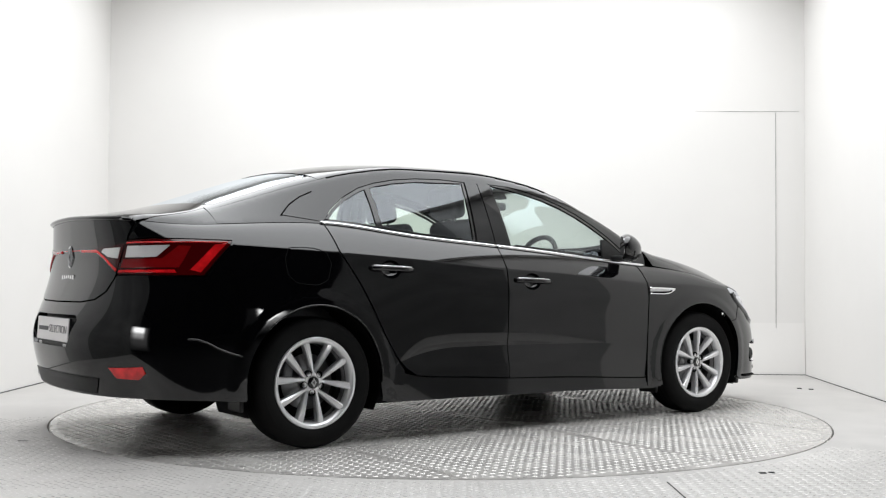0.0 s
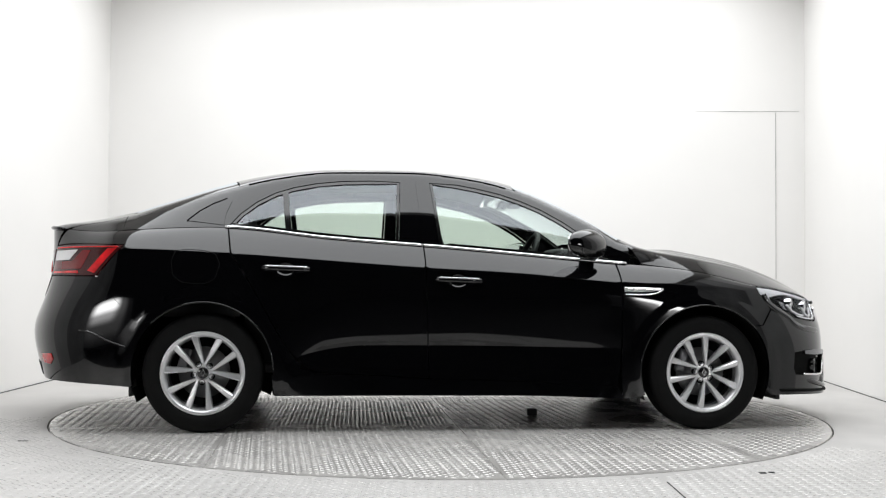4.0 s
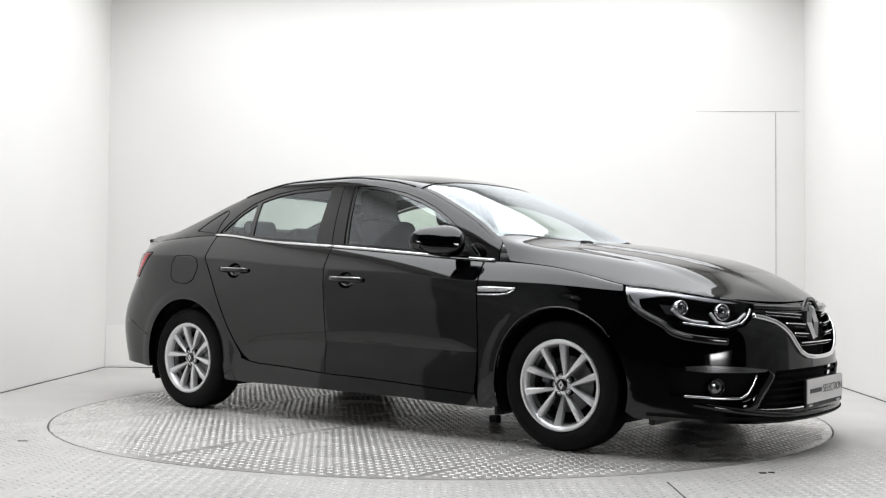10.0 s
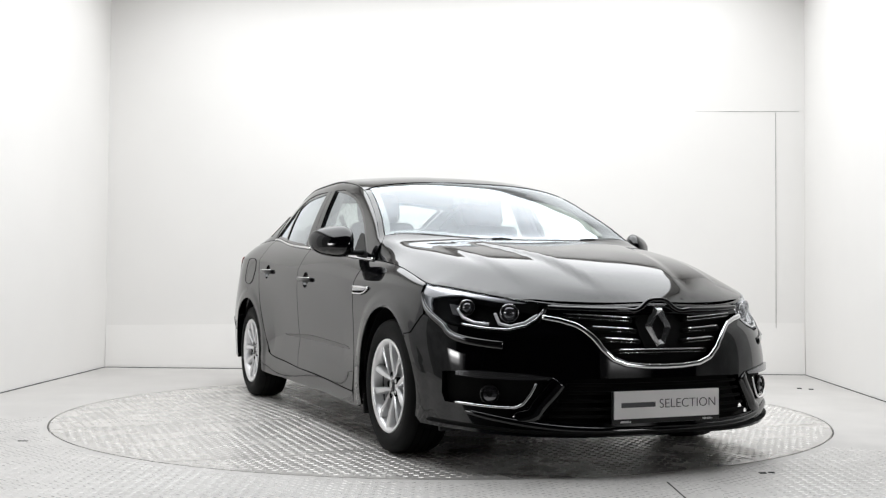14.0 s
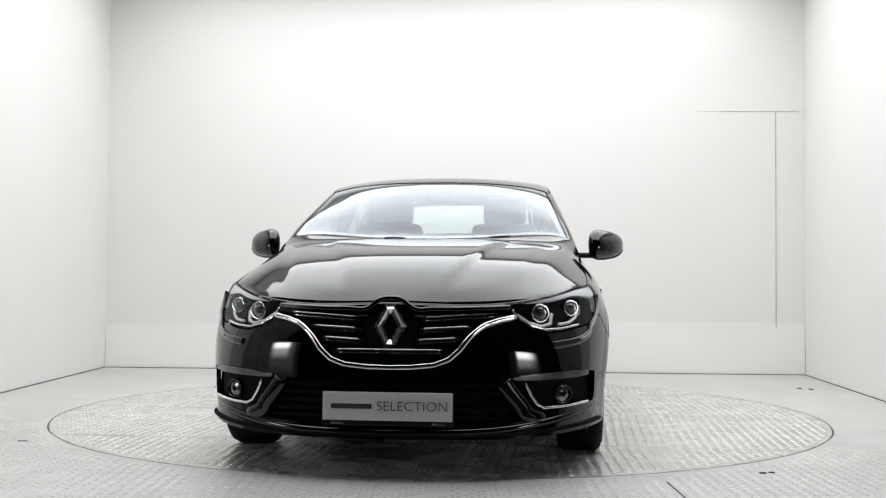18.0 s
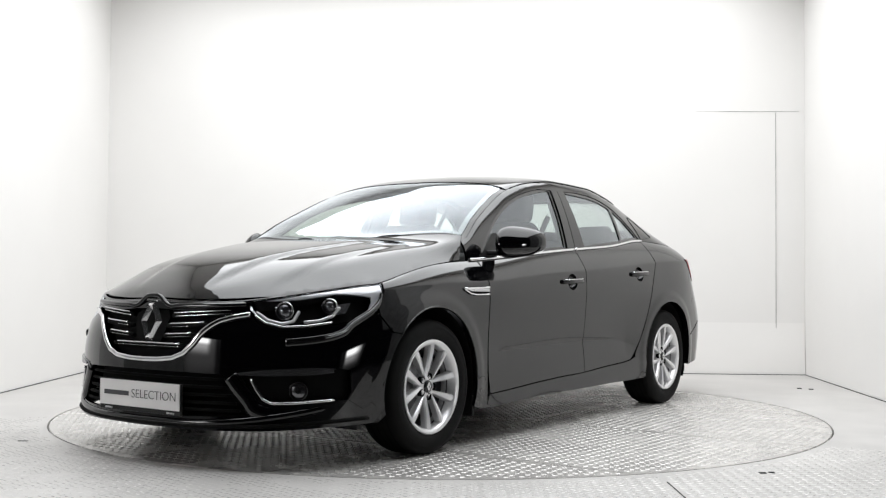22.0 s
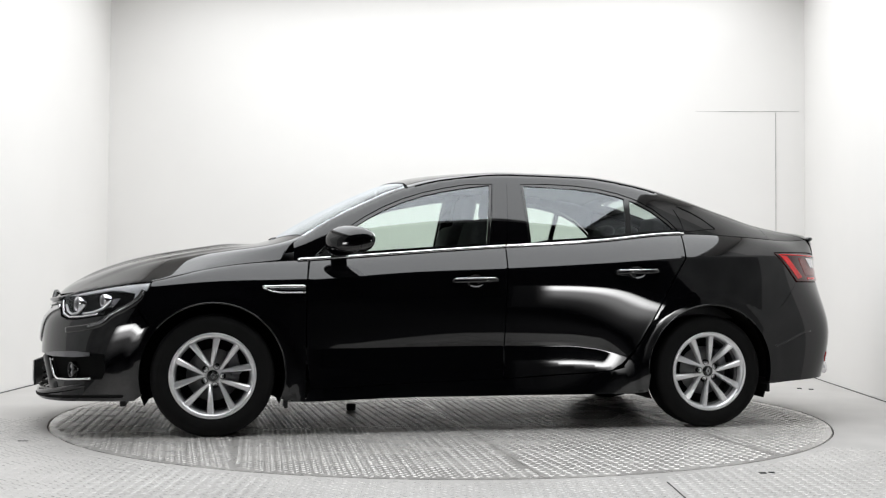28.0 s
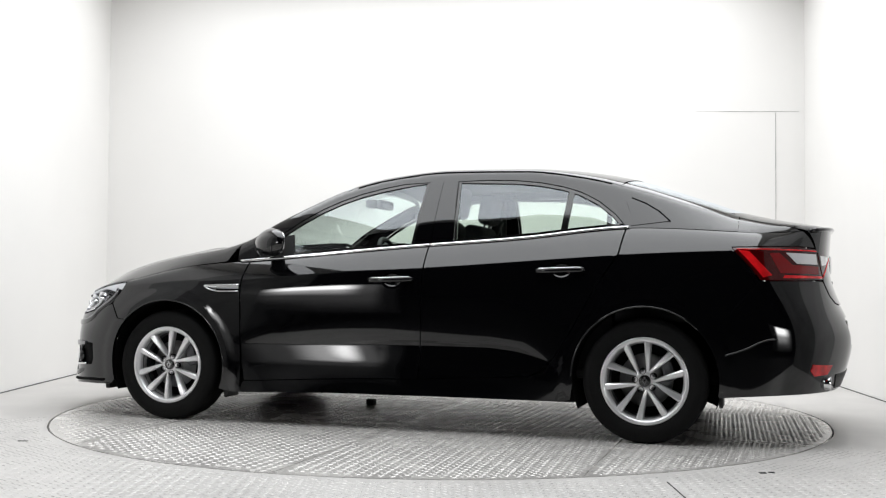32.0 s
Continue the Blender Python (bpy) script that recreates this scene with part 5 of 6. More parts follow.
    for k in range(5):
        a = radians(turn + 72 * k)
        b = m @ Matrix.Translation((.049 * math.cos(a), 0, .049 * math.sin(a)))
        lathe("bolt_hole", [(.0165, .050), (.0165, .0715), (.0140, .0722), (.0125, .062), (.0005, .062)], DARK, w, b, 16)
        lathe("wheel_bolt", [(.0085, .058), (.0080, .066), (.0060, .067), (.0005, .067)], ALLOYDARK, w, b, 6)
    # tread grooves and sidewall ring
    lathe("sidewall_ring", [(R - .036, .1025), (R - .039, .1042), (R - .042, .1035)], RUBBER, w, m, 60)
    for gy in (-.05, -.017, .017, .05):
        lathe("tyre_groove", [(R + .0006, gy - .004), (R + .0006, gy + .004)], DARK, w, m, 60)
    return w


for wx in (WB, -WB):
    for s in (1, -1):
        wheel(wx, s * .786, s, {(1, 1): 40, (-1, 1): 6, (1, -1): 4, (-1, -1): 60}[(1 if wx > 0 else -1, s)])
        # wheel house
        v, f = [], []
        n = 24
        for i in range(n + 1):
            a = radians(-25 + 230 * i / n)
            for yy_ in (.865, .52):
                v.append((wx + .37 * math.cos(a), s * yy_, AXZ + .005 + .37 * math.sin(a)))
        for i in range(n):
            f.append((2 * i, 2 * i + 1, 2 * i + 3, 2 * i + 2))
        b = len(v)
        v.append((wx, s * .52, AXZ))
        f += [(2 * i + 1, b, 2 * i + 3) for i in range(n)]
        link("wheel_house", v, f, DARK, car)

# turned lips of the wheel arches
for s in (1, -1):
    for wx, a0, a1 in ((WB, 40, 196), (-WB, 136, 2)):
        P = curve_on(hull, arch(wx, a0, a1, r=.3665, n=48), .02, -.0025)
        tube("arch_lip", P, .0045, PAINT, car, flip=s, sides=8)

# underbody
bm = bmesh.new()
box_bm(bm, (0, 0, .235), (1.95, 1.60, .11), .03)
box_bm(bm, (1.53, 0, .215), (1.06, 1.14, .07), .03)
box_bm(bm, (0, 0, .205), (2.0, 1.58, .05), .02)
box_bm(bm, (-1.80, 0, .33), (.75, 1.35, .10), .03)
part("underbody", bm, DARK, car, "dark underbody panels")


# ---- the car: nose details ----
def both_half(pts):
    return list(pts) + [np.array([-q[0], q[1]]) for q in pts[::-1] if q[0] > 1e-5]


U = front((.50, .652), (.44, .640), (.385, .622), (.335, .585), (.285, .525), (.24, .484), (.18, .462), (.09, .453), (0, .451))
P = curve_on(hull, both_half(U), .015, .006)
tube("grille_surround", P, .012, CHROME, bumper, sides=8, squash=.8, label="chrome grille surround")
for y0, y1, z0, z1 in ((.13, .435, .646, .664), (.118, .335, .600, .611), (.105, .285, .555, .565), (.0, .235, .510, .516)):
    for s in ((1, -1) if y0 > 0 else (1,)):
        ends = ((y0, z0), (y1, z1)) if y0 > 0 else ((-y1, z1), (y1, z1))
        n = 10
        pts = [find("f", ends[0][0] + (ends[1][0] - ends[0][0]) * k / n, ends[0][1] + (ends[1][1] - ends[0][1]) * k / n) for k in range(n + 1)]
        P = curve_on(hull, pts, .03, -.016)
        tube("grille_slat", P, .010, DARK, bumper, sides=8, squash=1.3, flip=s, label="black grille slat")
        P = curve_on(hull, pts, .03, .000) + [0, 0, .007]
        tube("slat_trim", P[1:-1], .0032, CHROME, bumper, sides=6, flip=s, label="chrome slat edge")
        P = curve_on(hull, pts, .03, -.004) - [0, 0, .006]
        tube("slat_trim", P[1:-1], .0026 if y1 > .4 else .0010, CHROME, bumper, sides=6, flip=s, label="chrome slat edge")


def lozenge(name, c, hw, hh, depth, parent, nx=1, lean=0.0, label="bright lozenge badge"):
    """A hollow lozenge with a ridge, facing along x."""
    bm = bmesh.new()
    out = [(hw * .30, hh), (hw, 0), (hw * .30, -hh), (-hw * .30, -hh), (-hw, 0), (-hw * .30, hh)]
    inn = [(hw * .04, hh * .56), (hw * .46, 0), (hw * .04, -hh * .56), (-hw * .04, -hh * .56), (-hw * .46, 0), (-hw * .04, hh * .56)]
    mid = [((a[0] + b[0]) / 2, (a[1] + b[1]) / 2) for a, b in zip(out, inn)]
    L = []
    for ring_, d in ((out, 0), (out, depth * .45), (mid, depth), (inn, depth * .5), (inn, 0)):
        L.append([bm.verts.new((c[0] + nx * d + lean * w, c[1] + u, c[2] + w)) for u, w in ring_])
    for a, b in zip(L, L[1:]):
        for i in range(6):
            j = (i + 1) % 6
            bm.faces.new((a[i], a[j], b[j], b[i]))
    return part(name, bm, BADGE, parent, label)


skin("badge_panel", both_half(front((0, .690), (.050, .688), (.085, .678), (.112, .640), (.100, .580), (.068, .502), (0, .498))), hull, DARK, bumper, scale=HS, step=.03, lift=-.018, flange=.02)
lozenge("badge", (2.240, 0, .615), .067, .090, .034, bumper, 1, -.12, "large hollow chrome lozenge badge")
Q = curve_on(hull, front((.475, .692), (.36, .687), (.26, .684), (.16, .684)), .02, .006)
mid = np.array([(2.248, .125, .682), (2.248, .095, .688), (2.247, .070, .704), (2.246, .046, .722), (2.246, .024, .728)])
Q = np.vstack([Q, mid])
Q = smooth_pts(np.vstack([Q, [(2.246, 0, .729)], Q[::-1] * [1, -1, 1]]), 120)
tube("nose_rim", Q, .0105, PAINT, bumper, sides=10, label="rounded black rim over the grille")
# lower intake bars
for z in (.250, .280, .312, .345, .378):
    yw = .50 - (z - .25) * .55
    pts = [find("f", y, z) for y in np.linspace(-yw, yw, 13)]
    tube("intake_bar", curve_on(hull, pts, .05, -.018), .007, DARK, bumper, sides=6, squash=1.2, label="black intake bar")
# body-coloured lip along the foot of the bumper, and the black splitter under it
lip_half = smooth_pts(front((0, .192), (.25, .194), (.45, .203), (.60, .222), (.72, .246)) + side((1.96, .264), (1.90, .268)), 40)
both_lip = list(lip_half) + [np.array([-q[0], q[1]]) for q in lip_half[1:]]
both_lip.sort(key=lambda q: q[0])
def sink(P, n, d, first=False):
    """Lets the end of a line dive into the body."""
    P = np.array(P)
    for i in range(n):
        k = d * ((n - i) / n) ** 2
        for j in ((i, -1 - i) if first else (-1 - i,)):
            P[j] -= (k, math.copysign(k * .7, P[j, 1]), 0)
    return P


tube("bumper_lip", sink(curve_on(hull, both_lip, .03, -.005), 9, .030, True), .017, PAINT, bumper, sides=14, squash=1.0, label="rounded body-coloured lip under the bumper")
P = curve_on(hull, [np.array([u, .015]) for u in np.linspace(-find("s", 1.80, .2)[0], find("s", 1.80, .2)[0], 41)], .03, .004)
tube("splitter", P, .008, DARK, bumper, sides=8, squash=1.3, label="black front splitter lip")
for s in (1, -1):
    # bright blade over the fog pocket, chrome hook, fog lamp
    blade = front((.50, .400), (.60, .398), (.74, .402), (.80, .410), (.80, .428), (.74, .432), (.60, .424), (.49, .410))
    skin("bumper_blade", blade, hull, BLADE, bumper, scale=HS, step=.02, lift=.010, flange=.02, flip=s, label="satin silver blade over the fog lamp")
    P = curve_on(hull, front((.545, .385), (.565, .340), (.590, .300), (.620, .284), (.70, .286), (.80, .297)), .015, .004)
    tube("fog_trim", P, .0065, CHROME, bumper, sides=6, flip=s, label="chrome hook round the fog lamp")
    P = curve_on(hull, smooth_pts(front((.462, .392), (.500, .338), (.545, .276), (.59, .243), (.66, .232)), 30), .015, -.006)
    P = sink(P, 8, .040)
    tube("fog_vane", P, .034, PAINT, bumper, sides=24, squash=.50, flip=s, label="rounded black vane between intake and fog lamp")
    c = hull(np.array([find("f", .70, .335)]))[0] - np.array([.020, .006, 0])
    m = Matrix.Translation((c[0], s * c[1], c[2])) @ Matrix.Rotation(radians(-90 + s * 28), 4, "Z")
    fg = lathe("fog_lamp", [(.042, -.01), (.042, .010), (.036, .016), (.034, .008)], GLOSSTRIM, bumper, m, 24, "round front fog lamp")
    lathe("fog_lens", [(.034, .006), (.022, .012), (.0005, .014)], FOGGLASS, fg, m, 20)
    lathe("fog_bulb", [(.012, .0135), (.008, .018), (.0005, .019)], DARK, fg, m, 12)
    box("air_deflector", (1.80, s * .70, .175), (.03, .22, .04), TRIM, car, .006, "small black air deflector before the wheel")
    box("mud_flap", (.985, s * .80, .19), (.02, .14, .10), TRIM, car, .006, "black mud flap")
    box("mud_flap", (-1.725, s * .79, .23), (.02, .14, .08), TRIM, car, .006, "black mud flap")


def reg_plate(c, nx, lean, parent):
    """A white show plate in a black frame, facing along x."""
    m = Matrix.Translation(c) @ Matrix.Rotation(lean, 4, "Y") @ Matrix.Rotation(math.pi / 2 if nx > 0 else -math.pi / 2, 4, "Z")
    bm = bmesh.new()
    box_bm(bm, (0, 0.006, -.010), (.532, .012, .135), .004)
    bmesh.ops.transform(bm, matrix=m, verts=bm.verts)
    fr = part("plate_frame", bm, TRIM, parent, "black plate holder")
    bm = bmesh.new()
    box_bm(bm, (0, -.003, 0), (.522, .006, .113), .0025)
    bmesh.ops.transform(bm, matrix=m, verts=bm.verts)
    pl = part("show_plate", bm, PLATEW, fr, "white show plate with dark lettering")
    # the first word as a plain bar, then the second word
    bm = bmesh.new()
    box_bm(bm, (-.145, -.0068, .0), (.165, .0012, .020), 0)
    bmesh.ops.transform(bm, matrix=m, verts=bm.verts)
    part("plate_bar", bm, PLATEINK, pl, "plain dark bar")
    cu = bpy.data.curves.new("plate_word", "FONT")
    cu.body, cu.size, cu.extrude, cu.align_x, cu.align_y = "SELECTION", .054, .0006, "LEFT", "CENTER"
    cu.offset = -.0008
    ob = new("plate_word_tmp", cu)
    dg = bpy.context.evaluated_depsgraph_get()
    me = bpy.data.meshes.new_from_object(ob.evaluated_get(dg))
    bpy.data.objects.remove(ob)
    w = max(v.co.x for v in me.vertices)
    me.transform(m @ Matrix.Translation((-.045, -.0072, 0)) @ Matrix.Rotation(math.pi / 2, 4, "X") @ Matrix.Diagonal((.285 / w, 1, 1, 1)))
    me.materials.clear()
    me.materials.append(PLATEINK)
    o = new("plate_word", me)
    o.parent = pl
    for k in (-.17, .17):
        bm = bmesh.new()
        box_bm(bm, (k * 1.2, -.001, -.0685), (.05, .001, .008), 0)
        bmesh.ops.transform(bm, matrix=m, verts=bm.verts)
        part("holder_bar", bm, SATIN, fr, "small pale bar on the plate holder")
    return fr


reg_plate((2.318, 0, .298), 1, 0, bumper)
reg_plate((-2.336, 0, .553), -1, radians(3), rear_bumper)

# ---- tail details ----
flat_hull("plate_recess", recess, .042, TRIM, rear_bumper, "dark plate recess")
lozenge("boot_badge", (-2.254, 0, .905), .040, .054, .014, lid, -1, .0, "small chrome lozenge badge")
for k in range(6):
    box("model_letter", (-2.269, .085 - k * .034, .805), (.006, .024, .024), CHROME, lid, .002, "small chrome letter bar")
P = curve_on(hull, rear(*[(y, .935) for y in np.linspace(-.34, .34, 15)]), .03, .006)
tube("boot_light_line", P, .0025, REDLENS, lid, squash=.6, label="thin red line across the boot lid")
# dark lower valance and exhaust tip
val = rear((.50, .345), (.30, .350), (0, .352), (-.30, .350), (-.50, .345), (-.46, .275), (0, .268), (.46, .275))
skin("rear_valance", val, hull, TRIM, rear_bumper, scale=HS, step=.04, lift=.004, flange=.006, label="dark lower valance")
for dy in (0, .075):
    m = Matrix.Translation((-2.165, .50 + dy, .305)) @ Matrix.Rotation(math.pi / 2, 4, "Z")
    ex = lathe("exhaust_tip", [(.030, -.14), (.034, .06), (.037, .075), (.033, .078), (.030, .06), (.029, -.05)], CHROME, car, m, 24, "chrome exhaust tip")
    lathe("exhaust_bore", [(.029, -.04), (.0005, -.05)], DARK, ex, m, 20)
for s in (1, -1):
    P = curve_on(hull, side((-1.99, .533), (-1.949, .530), (-1.90, .512), (-1.854, .487), (-1.80, .466), (-1.746, .450)), .02, .001)
    tube("bumper_crease", P, .005, PAINT, rear_bumper, flip=s, squash=.6)


# ---- mirrors, wipers, roof ----
def door_mirror(s, parent):
    """A rounded shell, flat at the back, with the glass in it, on a short arm."""
    c = np.array([.665, .948, 1.005])
    verts, faces = [], []
    nu, nv = 32, 18
    ex = lambda t, p: math.copysign(abs(t) ** p, t)

    def shell(a, b, grow=1.0):
        y = .098 * ex(math.cos(b), .62) * ex(math.cos(a), .70)
        z = .080 * ex(math.cos(b), .62) * ex(math.sin(a), .72)
        x = math.sin(b)
        x = .100 * ex(x, .9) if x > 0 else max(-.050, .075 * x)
        k = max(0, x) / .100
        y, z = y * (1 - .18 * k * k), z * (1 - .30 * k * k)
        z *= 1 - .20 * (y / .098)
        z += -.012 * k + (.010 if z < 0 else 0) * (1 - k)
        return (c[0] + x - .075 * (y / .098), s * (c[1] + y * grow), c[2] + z * grow)

    for j in range(nv + 1):
        b = -math.pi / 2 + math.pi * j / nv
        for i in range(nu):
            verts.append(shell(2 * math.pi * i / nu, b))
    for j in range(nv):
        for i in range(nu):
            k = (i + 1) % nu
            faces.append((j * nu + i, j * nu + k, (j + 1) * nu + k, (j + 1) * nu + i))
    if s > 0:
        faces = [f[::-1] for f in faces]
    mr = link("door_mirror", verts, faces, PAINT, parent, "gloss black door mirror")
    gv = [shell(2 * math.pi * i / nu, -.45, .88) for i in range(nu)]
    gv = [(c[0] - .0525 - .075 * ((abs(v[1]) - c[1]) / .098), v[1], v[2]) for v in gv]
    link("mirror_glass", gv + [(v[0] + .006, v[1], v[2]) for v in gv], [tuple(range(nu))] + [(i, (i + 1) % nu, nu + (i + 1) % nu, nu + i) for i in range(nu)], mat_mirror, mr, "mirror glass", smooth=False)
    bm = bmesh.new()
    box_bm(bm, (.715, s * .845, .948), (.085, .13, .028), .010)
    part("mirror_arm", bm, TRIM, mr, "black mirror arm")
    P = [shell(math.pi * 2 * k / 24, .25) for k in range(13, 24)]
    P = [(p[0], abs(p[1]), p[2] - .002) for p in P]
    tube("mirror_seam", P, .005, GLOSSTRIM, mr, flip=s)


mat_mirror = mat("mirror_silver", (.85, .85, .86), .02, metal=1.0)
for s in (1, -1):
    door_mirror(s, doors["front_door"][0 if s > 0 else 1])

# wipers and cowl
cowl = [(WS_BASE(y) + .030, y) for y in np.linspace(-.70, .70, 19)] + [(WS_BASE(y) - .012, y) for y in np.linspace(.68, -.68, 19)]
skin("cowl", cowl, top, TRIM, car, step=.04, lift=-.004, flange=.004, label="black scuttle panel below the windscreen")
for y0, y1, yh in ((.50, -.05, .44), (-.04, -.56, -.10)):
    P = top(np.array([[WS_BASE(y) + .010, y] for y in np.linspace(y0, y1, 16)])) + [0, 0, -.006]
    wp = tube("wiper", P, .0040, TRIM, car, sides=6, label="black wiper arm and blade")
    P = top(np.array([[WS_BASE(y) + .012, y] for y in np.linspace(yh, yh - .11, 8)])) + np.array([[0, 0, .001 + .003 * math.sin(math.pi * k / 7)] for k in range(8)])
    tube("wiper_head", P, .0035, TRIM, wp, sides=8)
# roof joint strips
for s in (1, -1):
    P = np.array([(x, s * float(join_y(x)), float(join_z(x)) + .002) for x in np.linspace(.28, -1.15, 40)])
    tube("roof_strip", P, .003, GLOSSTRIM, roof, sides=6, label="black roof joint strip")

# ---- inside ----
HEAD = mat("grey_headliner", (.20, .20, .20), .95, vary=.06, scale=30)
hl_half = [(x, pil(x) - .03) for x in np.linspace(.30, -1.10, 20)]
hlin = [(.30, 0)] + hl_half + [(-1.18, 0)] + [(x, -y) for x, y in hl_half[::-1]]
skin("headliner", hlin, top, HEAD, car, step=.08, lift=-.035, flange=0, label="grey headliner")
bm = bmesh.new()
box_bm(bm, (-.35, 0, .33), (2.55, 1.45, .06), .02)
part("cabin_floor", bm, DASH, car, "dark cabin carpet")
bm = bmesh.new()
box_bm(bm, (.83, 0, .80), (.42, 1.42, .30), .08, None, 4)
part("dashboard", bm, DASH, car, "dark dashboard", True)
bm = bmesh.new()
box_bm(bm, (.66, -.37, .96), (.16, .34, .07), .03, None, 3)
part("instrument_hood", bm, DASH, car, "dark instrument hood", True)
bm = bmesh.new()
box_bm(bm, (.62, 0, .86), (.05, .24, .19), .02, None, 3)
part("centre_screen", bm, GLOSSTRIM, car, "dark centre screen", True)
ring_ = [(0.0, .175 * math.cos(a), .175 * math.sin(a)) for a in np.linspace(0, 2 * math.pi, 32, endpoint=False)]
ms = Matrix.Translation((.44, -.37, .92)) @ Matrix.Rotation(radians(24), 4, "Y")
sw = tube("steering_wheel", [tuple(ms @ Vector(p)) for p in ring_], .016, DASH, car, closed=True, sides=8, label="dark steering wheel", up=(1, 0, .4))
bm = bmesh.new()
box_bm(bm, (0, 0, 0), (.05, .15, .12), .02)
box_bm(bm, (0, 0, 0), (.02, .33, .035), .008)
box_bm(bm, (0, 0, -.08), (.02, .04, .16), .008)
bmesh.ops.transform(bm, matrix=ms, verts=bm.verts)
part("steering_hub", bm, DASH, sw)
for s in (1, -1):
    for x0, x1, nm in ((.84, -.19, "front_door"), (-.22, -1.16, "rear_door")):
        v, f = [], []
        for x in np.linspace(x0, x1, 14):
            yb = float(shoulder_y(x))
            for z, dy in ((.35, .07), (.60, .10), (.80, .085), (LOWZ(x) + .004, .035)):
                v.append((x, s * (yb - dy), z))
        for i in range(13):
            for k in range(3):
                f.append((4 * i + k, 4 * i + k + 1, 4 * i + 5 + k, 4 * i + 4 + k))
        link("door_card", v, f, DASH, doors[nm][0 if s > 0 else 1], "dark inner door trim")
    v, f = [], []
    for x in np.linspace(-1.18, -1.85, 10):
        for z in np.linspace(.6, float(join_z(x)) - .03, 5):
            yb = float(flank(np.array([[x, max(z, LOWZ(x) + .01)]]))[0, 1]) - .05
            v.append((x, s * yb, z))
    for i in range(9):
        for k in range(4):
            f.append((5 * i + k, 5 * i + k + 1, 5 * i + 6 + k, 5 * i + 5 + k))
    link("rear_trim", v, f, DASH, car, "dark inner rear quarter trim")
    # inner post covers
    for path in ([(-.215, .99), (-.25, 1.33)],):
        P = [flank(np.array([[x, z]]))[0] - [0, .06, 0] for x, z in path]
        tube("post_trim", smooth_pts(P, 8), .040, DASH, car, flip=s, squash=.5, label="dark inner post cover")
shelf = [(-1.22, .62), (-1.22, -.62), (-1.80, -.52), (-1.80, .52)]
link("parcel_shelf", [(x, y, 1.035) for x, y in shelf] + [(x, y, 1.02) for x, y in shelf], [(0, 1, 2, 3), (7, 6, 5, 4), (0, 4, 5, 1), (1, 5, 6, 2), (2, 6, 7, 3), (3, 7, 4, 0)], DASH, car, "dark parcel shelf", smooth=False)


bm = bmesh.new()
box_bm(bm, (-1.24, 0, .78), (.04, 1.30, .50), .01)
part("bulkhead", bm, DASH, car, "dark panel behind the rear bench")


def cushion(bm, c, s, lean, bev):
    m = Matrix.Rotation(radians(lean), 4, "Y")
    return box_bm(bm, c, s, bev, m, 4)


def seat(y, x, w, parent):
    bm = bmesh.new()
    cushion(bm, (x + .22, y, .55), (.52, w, .15), -6, .06)
    st = part("seat_cushion", bm, CLOTH, parent, "dark cloth seat", True)
    bm = bmesh.new()
    vs = cushion(bm, (x - .10, y, .86), (.14, w * .96, .62), -17, .055)
    for v in bm.verts:
        if v.co.z > .98:
            v.co.y = y + (v.co.y - y) * .86
    part("seat_back", bm, CLOTH, st, "dark cloth seat back", True)
    bm = bmesh.new()
    cushion(bm, (x - .245, y, 1.255), (.095, .27, .185), -10, .040)
    part("headrest", bm, CLOTH, st, "dark cloth headrest", True)
    for dy in (-.055, .055):
        tube("headrest_post", [(x - .20, y + dy, 1.10), (x - .235, y + dy, 1.20)], .007, CHROME, st, sides=6)


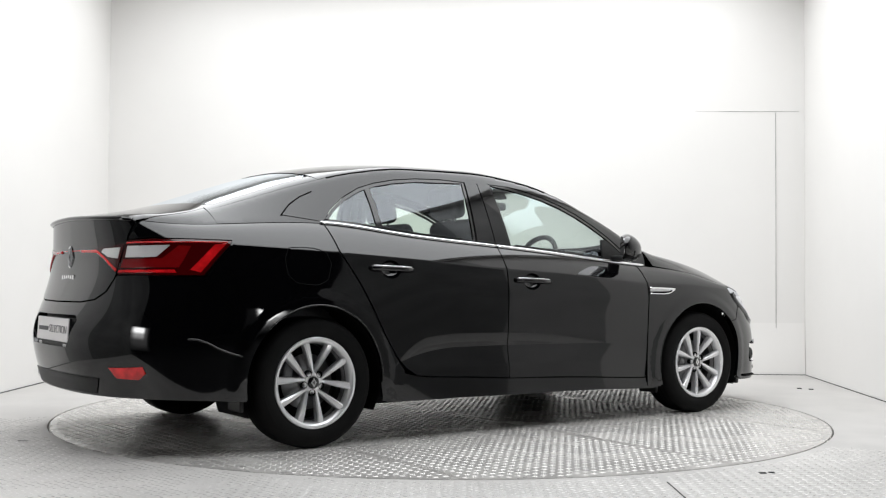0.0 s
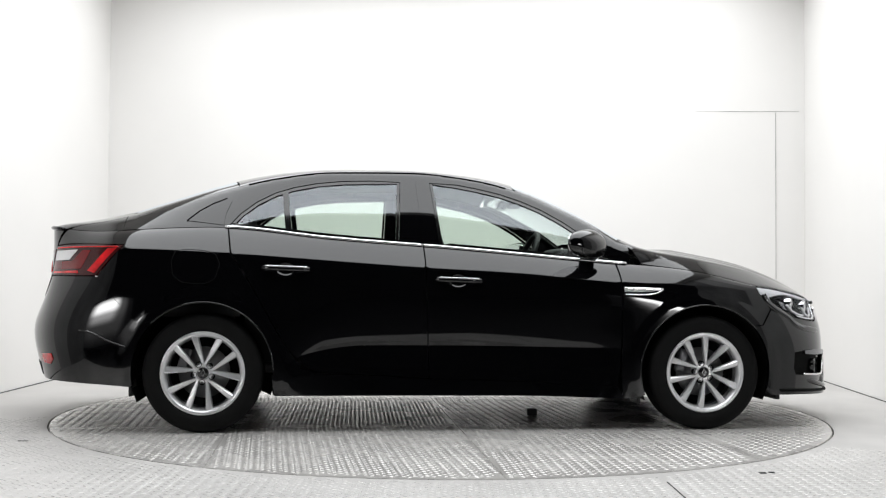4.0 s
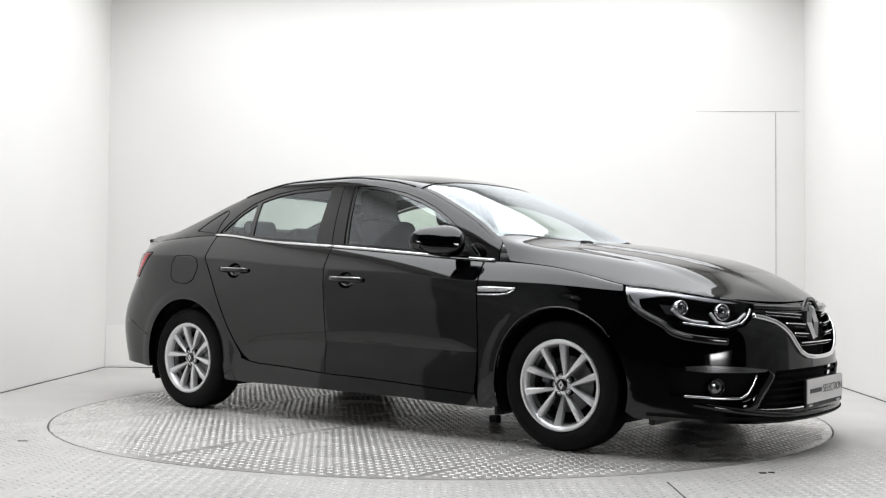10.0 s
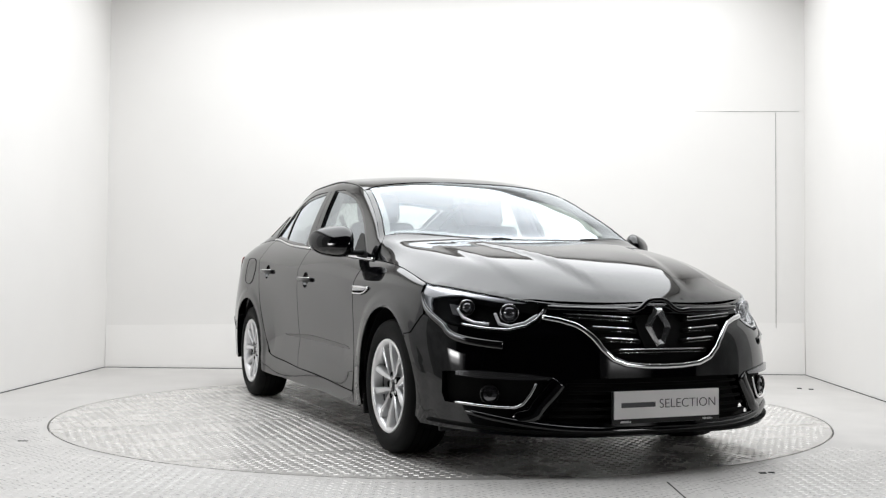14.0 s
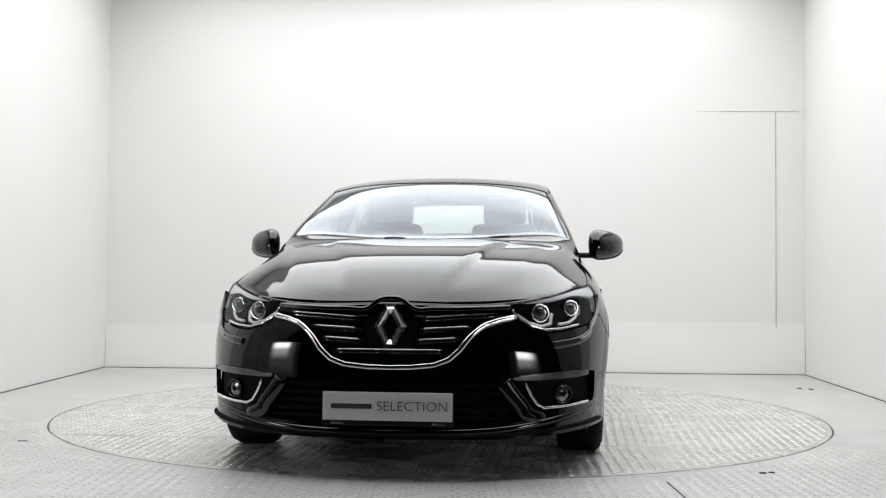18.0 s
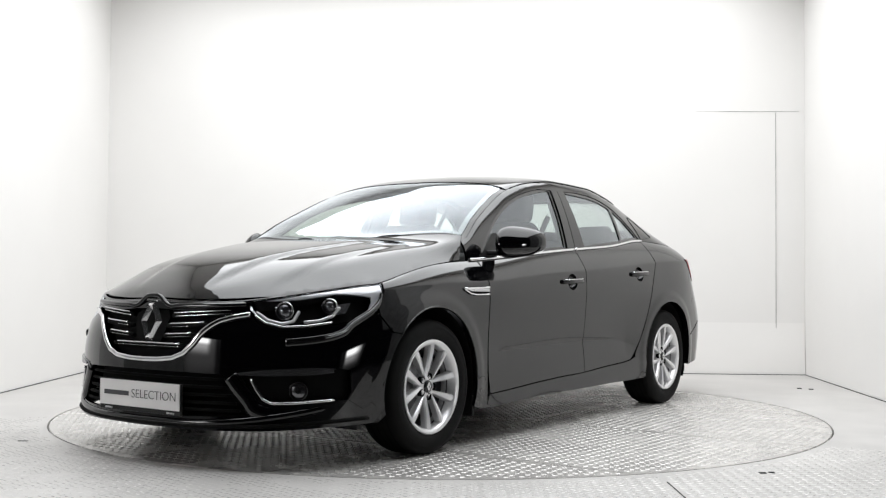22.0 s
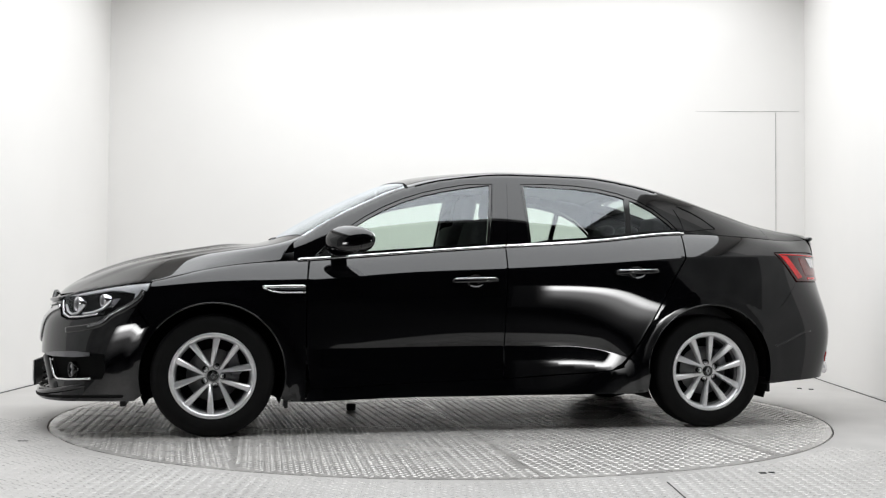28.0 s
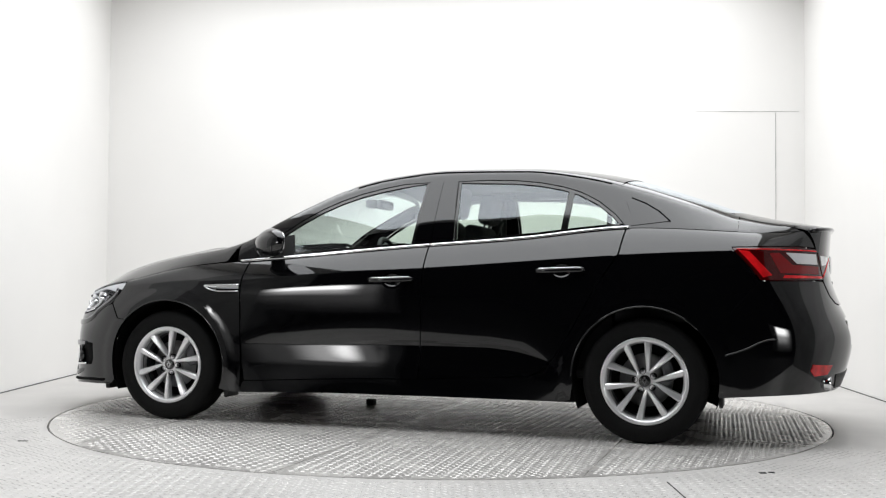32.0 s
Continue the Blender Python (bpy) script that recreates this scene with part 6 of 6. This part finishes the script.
seat(.36, .02, .50, car)
seat(-.36, .02, .50, car)
bm = bmesh.new()
cushion(bm, (-.72, 0, .55), (.50, 1.30, .16), -6, .06)
rs = part("rear_bench", bm, CLOTH, car, "dark cloth rear bench", True)
bm = bmesh.new()
cushion(bm, (-1.06, 0, .84), (.15, 1.28, .52), -24, .06)
part("bench_back", bm, CLOTH, rs, "", True)
for y in (-.42, 0, .42):
    bm = bmesh.new()
    cushion(bm, (-1.20, y, 1.12 if y else 1.09), (.08, .25, .135), -15, .035)
    part("headrest", bm, CLOTH, rs, "dark cloth headrest", True)
# seat belts, inner mirror, paper behind the windscreen
for s in (1, -1):
    P = [(-.24, s * .60, 1.20), (-.17, s * .56, 1.02), (-.05, s * .58, .70)]
    tube("seat_belt", smooth_pts(P, 10), .018, DASH, car, sides=4, squash=.15, label="dark seat belt")
bm = bmesh.new()
box_bm(bm, (.36, 0, 1.275), (.035, .22, .06), .012, None, 3)
im = part("inner_mirror", bm, GLOSSTRIM, car, "dark inner mirror", True)
bm = bmesh.new()
box_bm(bm, (.44, 0, 1.285), (.08, .09, .05), .015, None, 3)
part("mirror_foot", bm, DASH, im, "", True)
bm = bmesh.new()
box_bm(bm, (.86, .40, .985), (.14, .27, .003), 0, Matrix.Rotation(radians(22), 4, "Y"))
tagged(part("paper_sheet", bm, PAPER, car, "pale paper sheet lying on the dashboard"))


# a small dark block left on the turntable
block = tagged(box("rubber_block", (.532, -.185, .020), (.055, .045, .040), GAPM, None, .006), "small dark rubber block lying on the turntable", "block")


# ---- what moves ----
def motions():
    rows = []
    for k in range(0, 129):
        t = k * 0.25
        rows.append((t, pose(0, 0, 0, 0, 0, 35.43 - 7.285 * t) @ pose(0.009, 0.018, 0)))
    walk(car, rows)
    walk(turntable, [(k * 0.25, pose(0, 0, 0, 0, 0, 35.43 - 7.285 * k * 0.25)) for k in range(0, 129)])

    walk(block, [(k * 0.25, pose(0, 0, 0, 0, 0, 35.43 - 7.285 * k * 0.25)) for k in range(0, 129)])


motions()
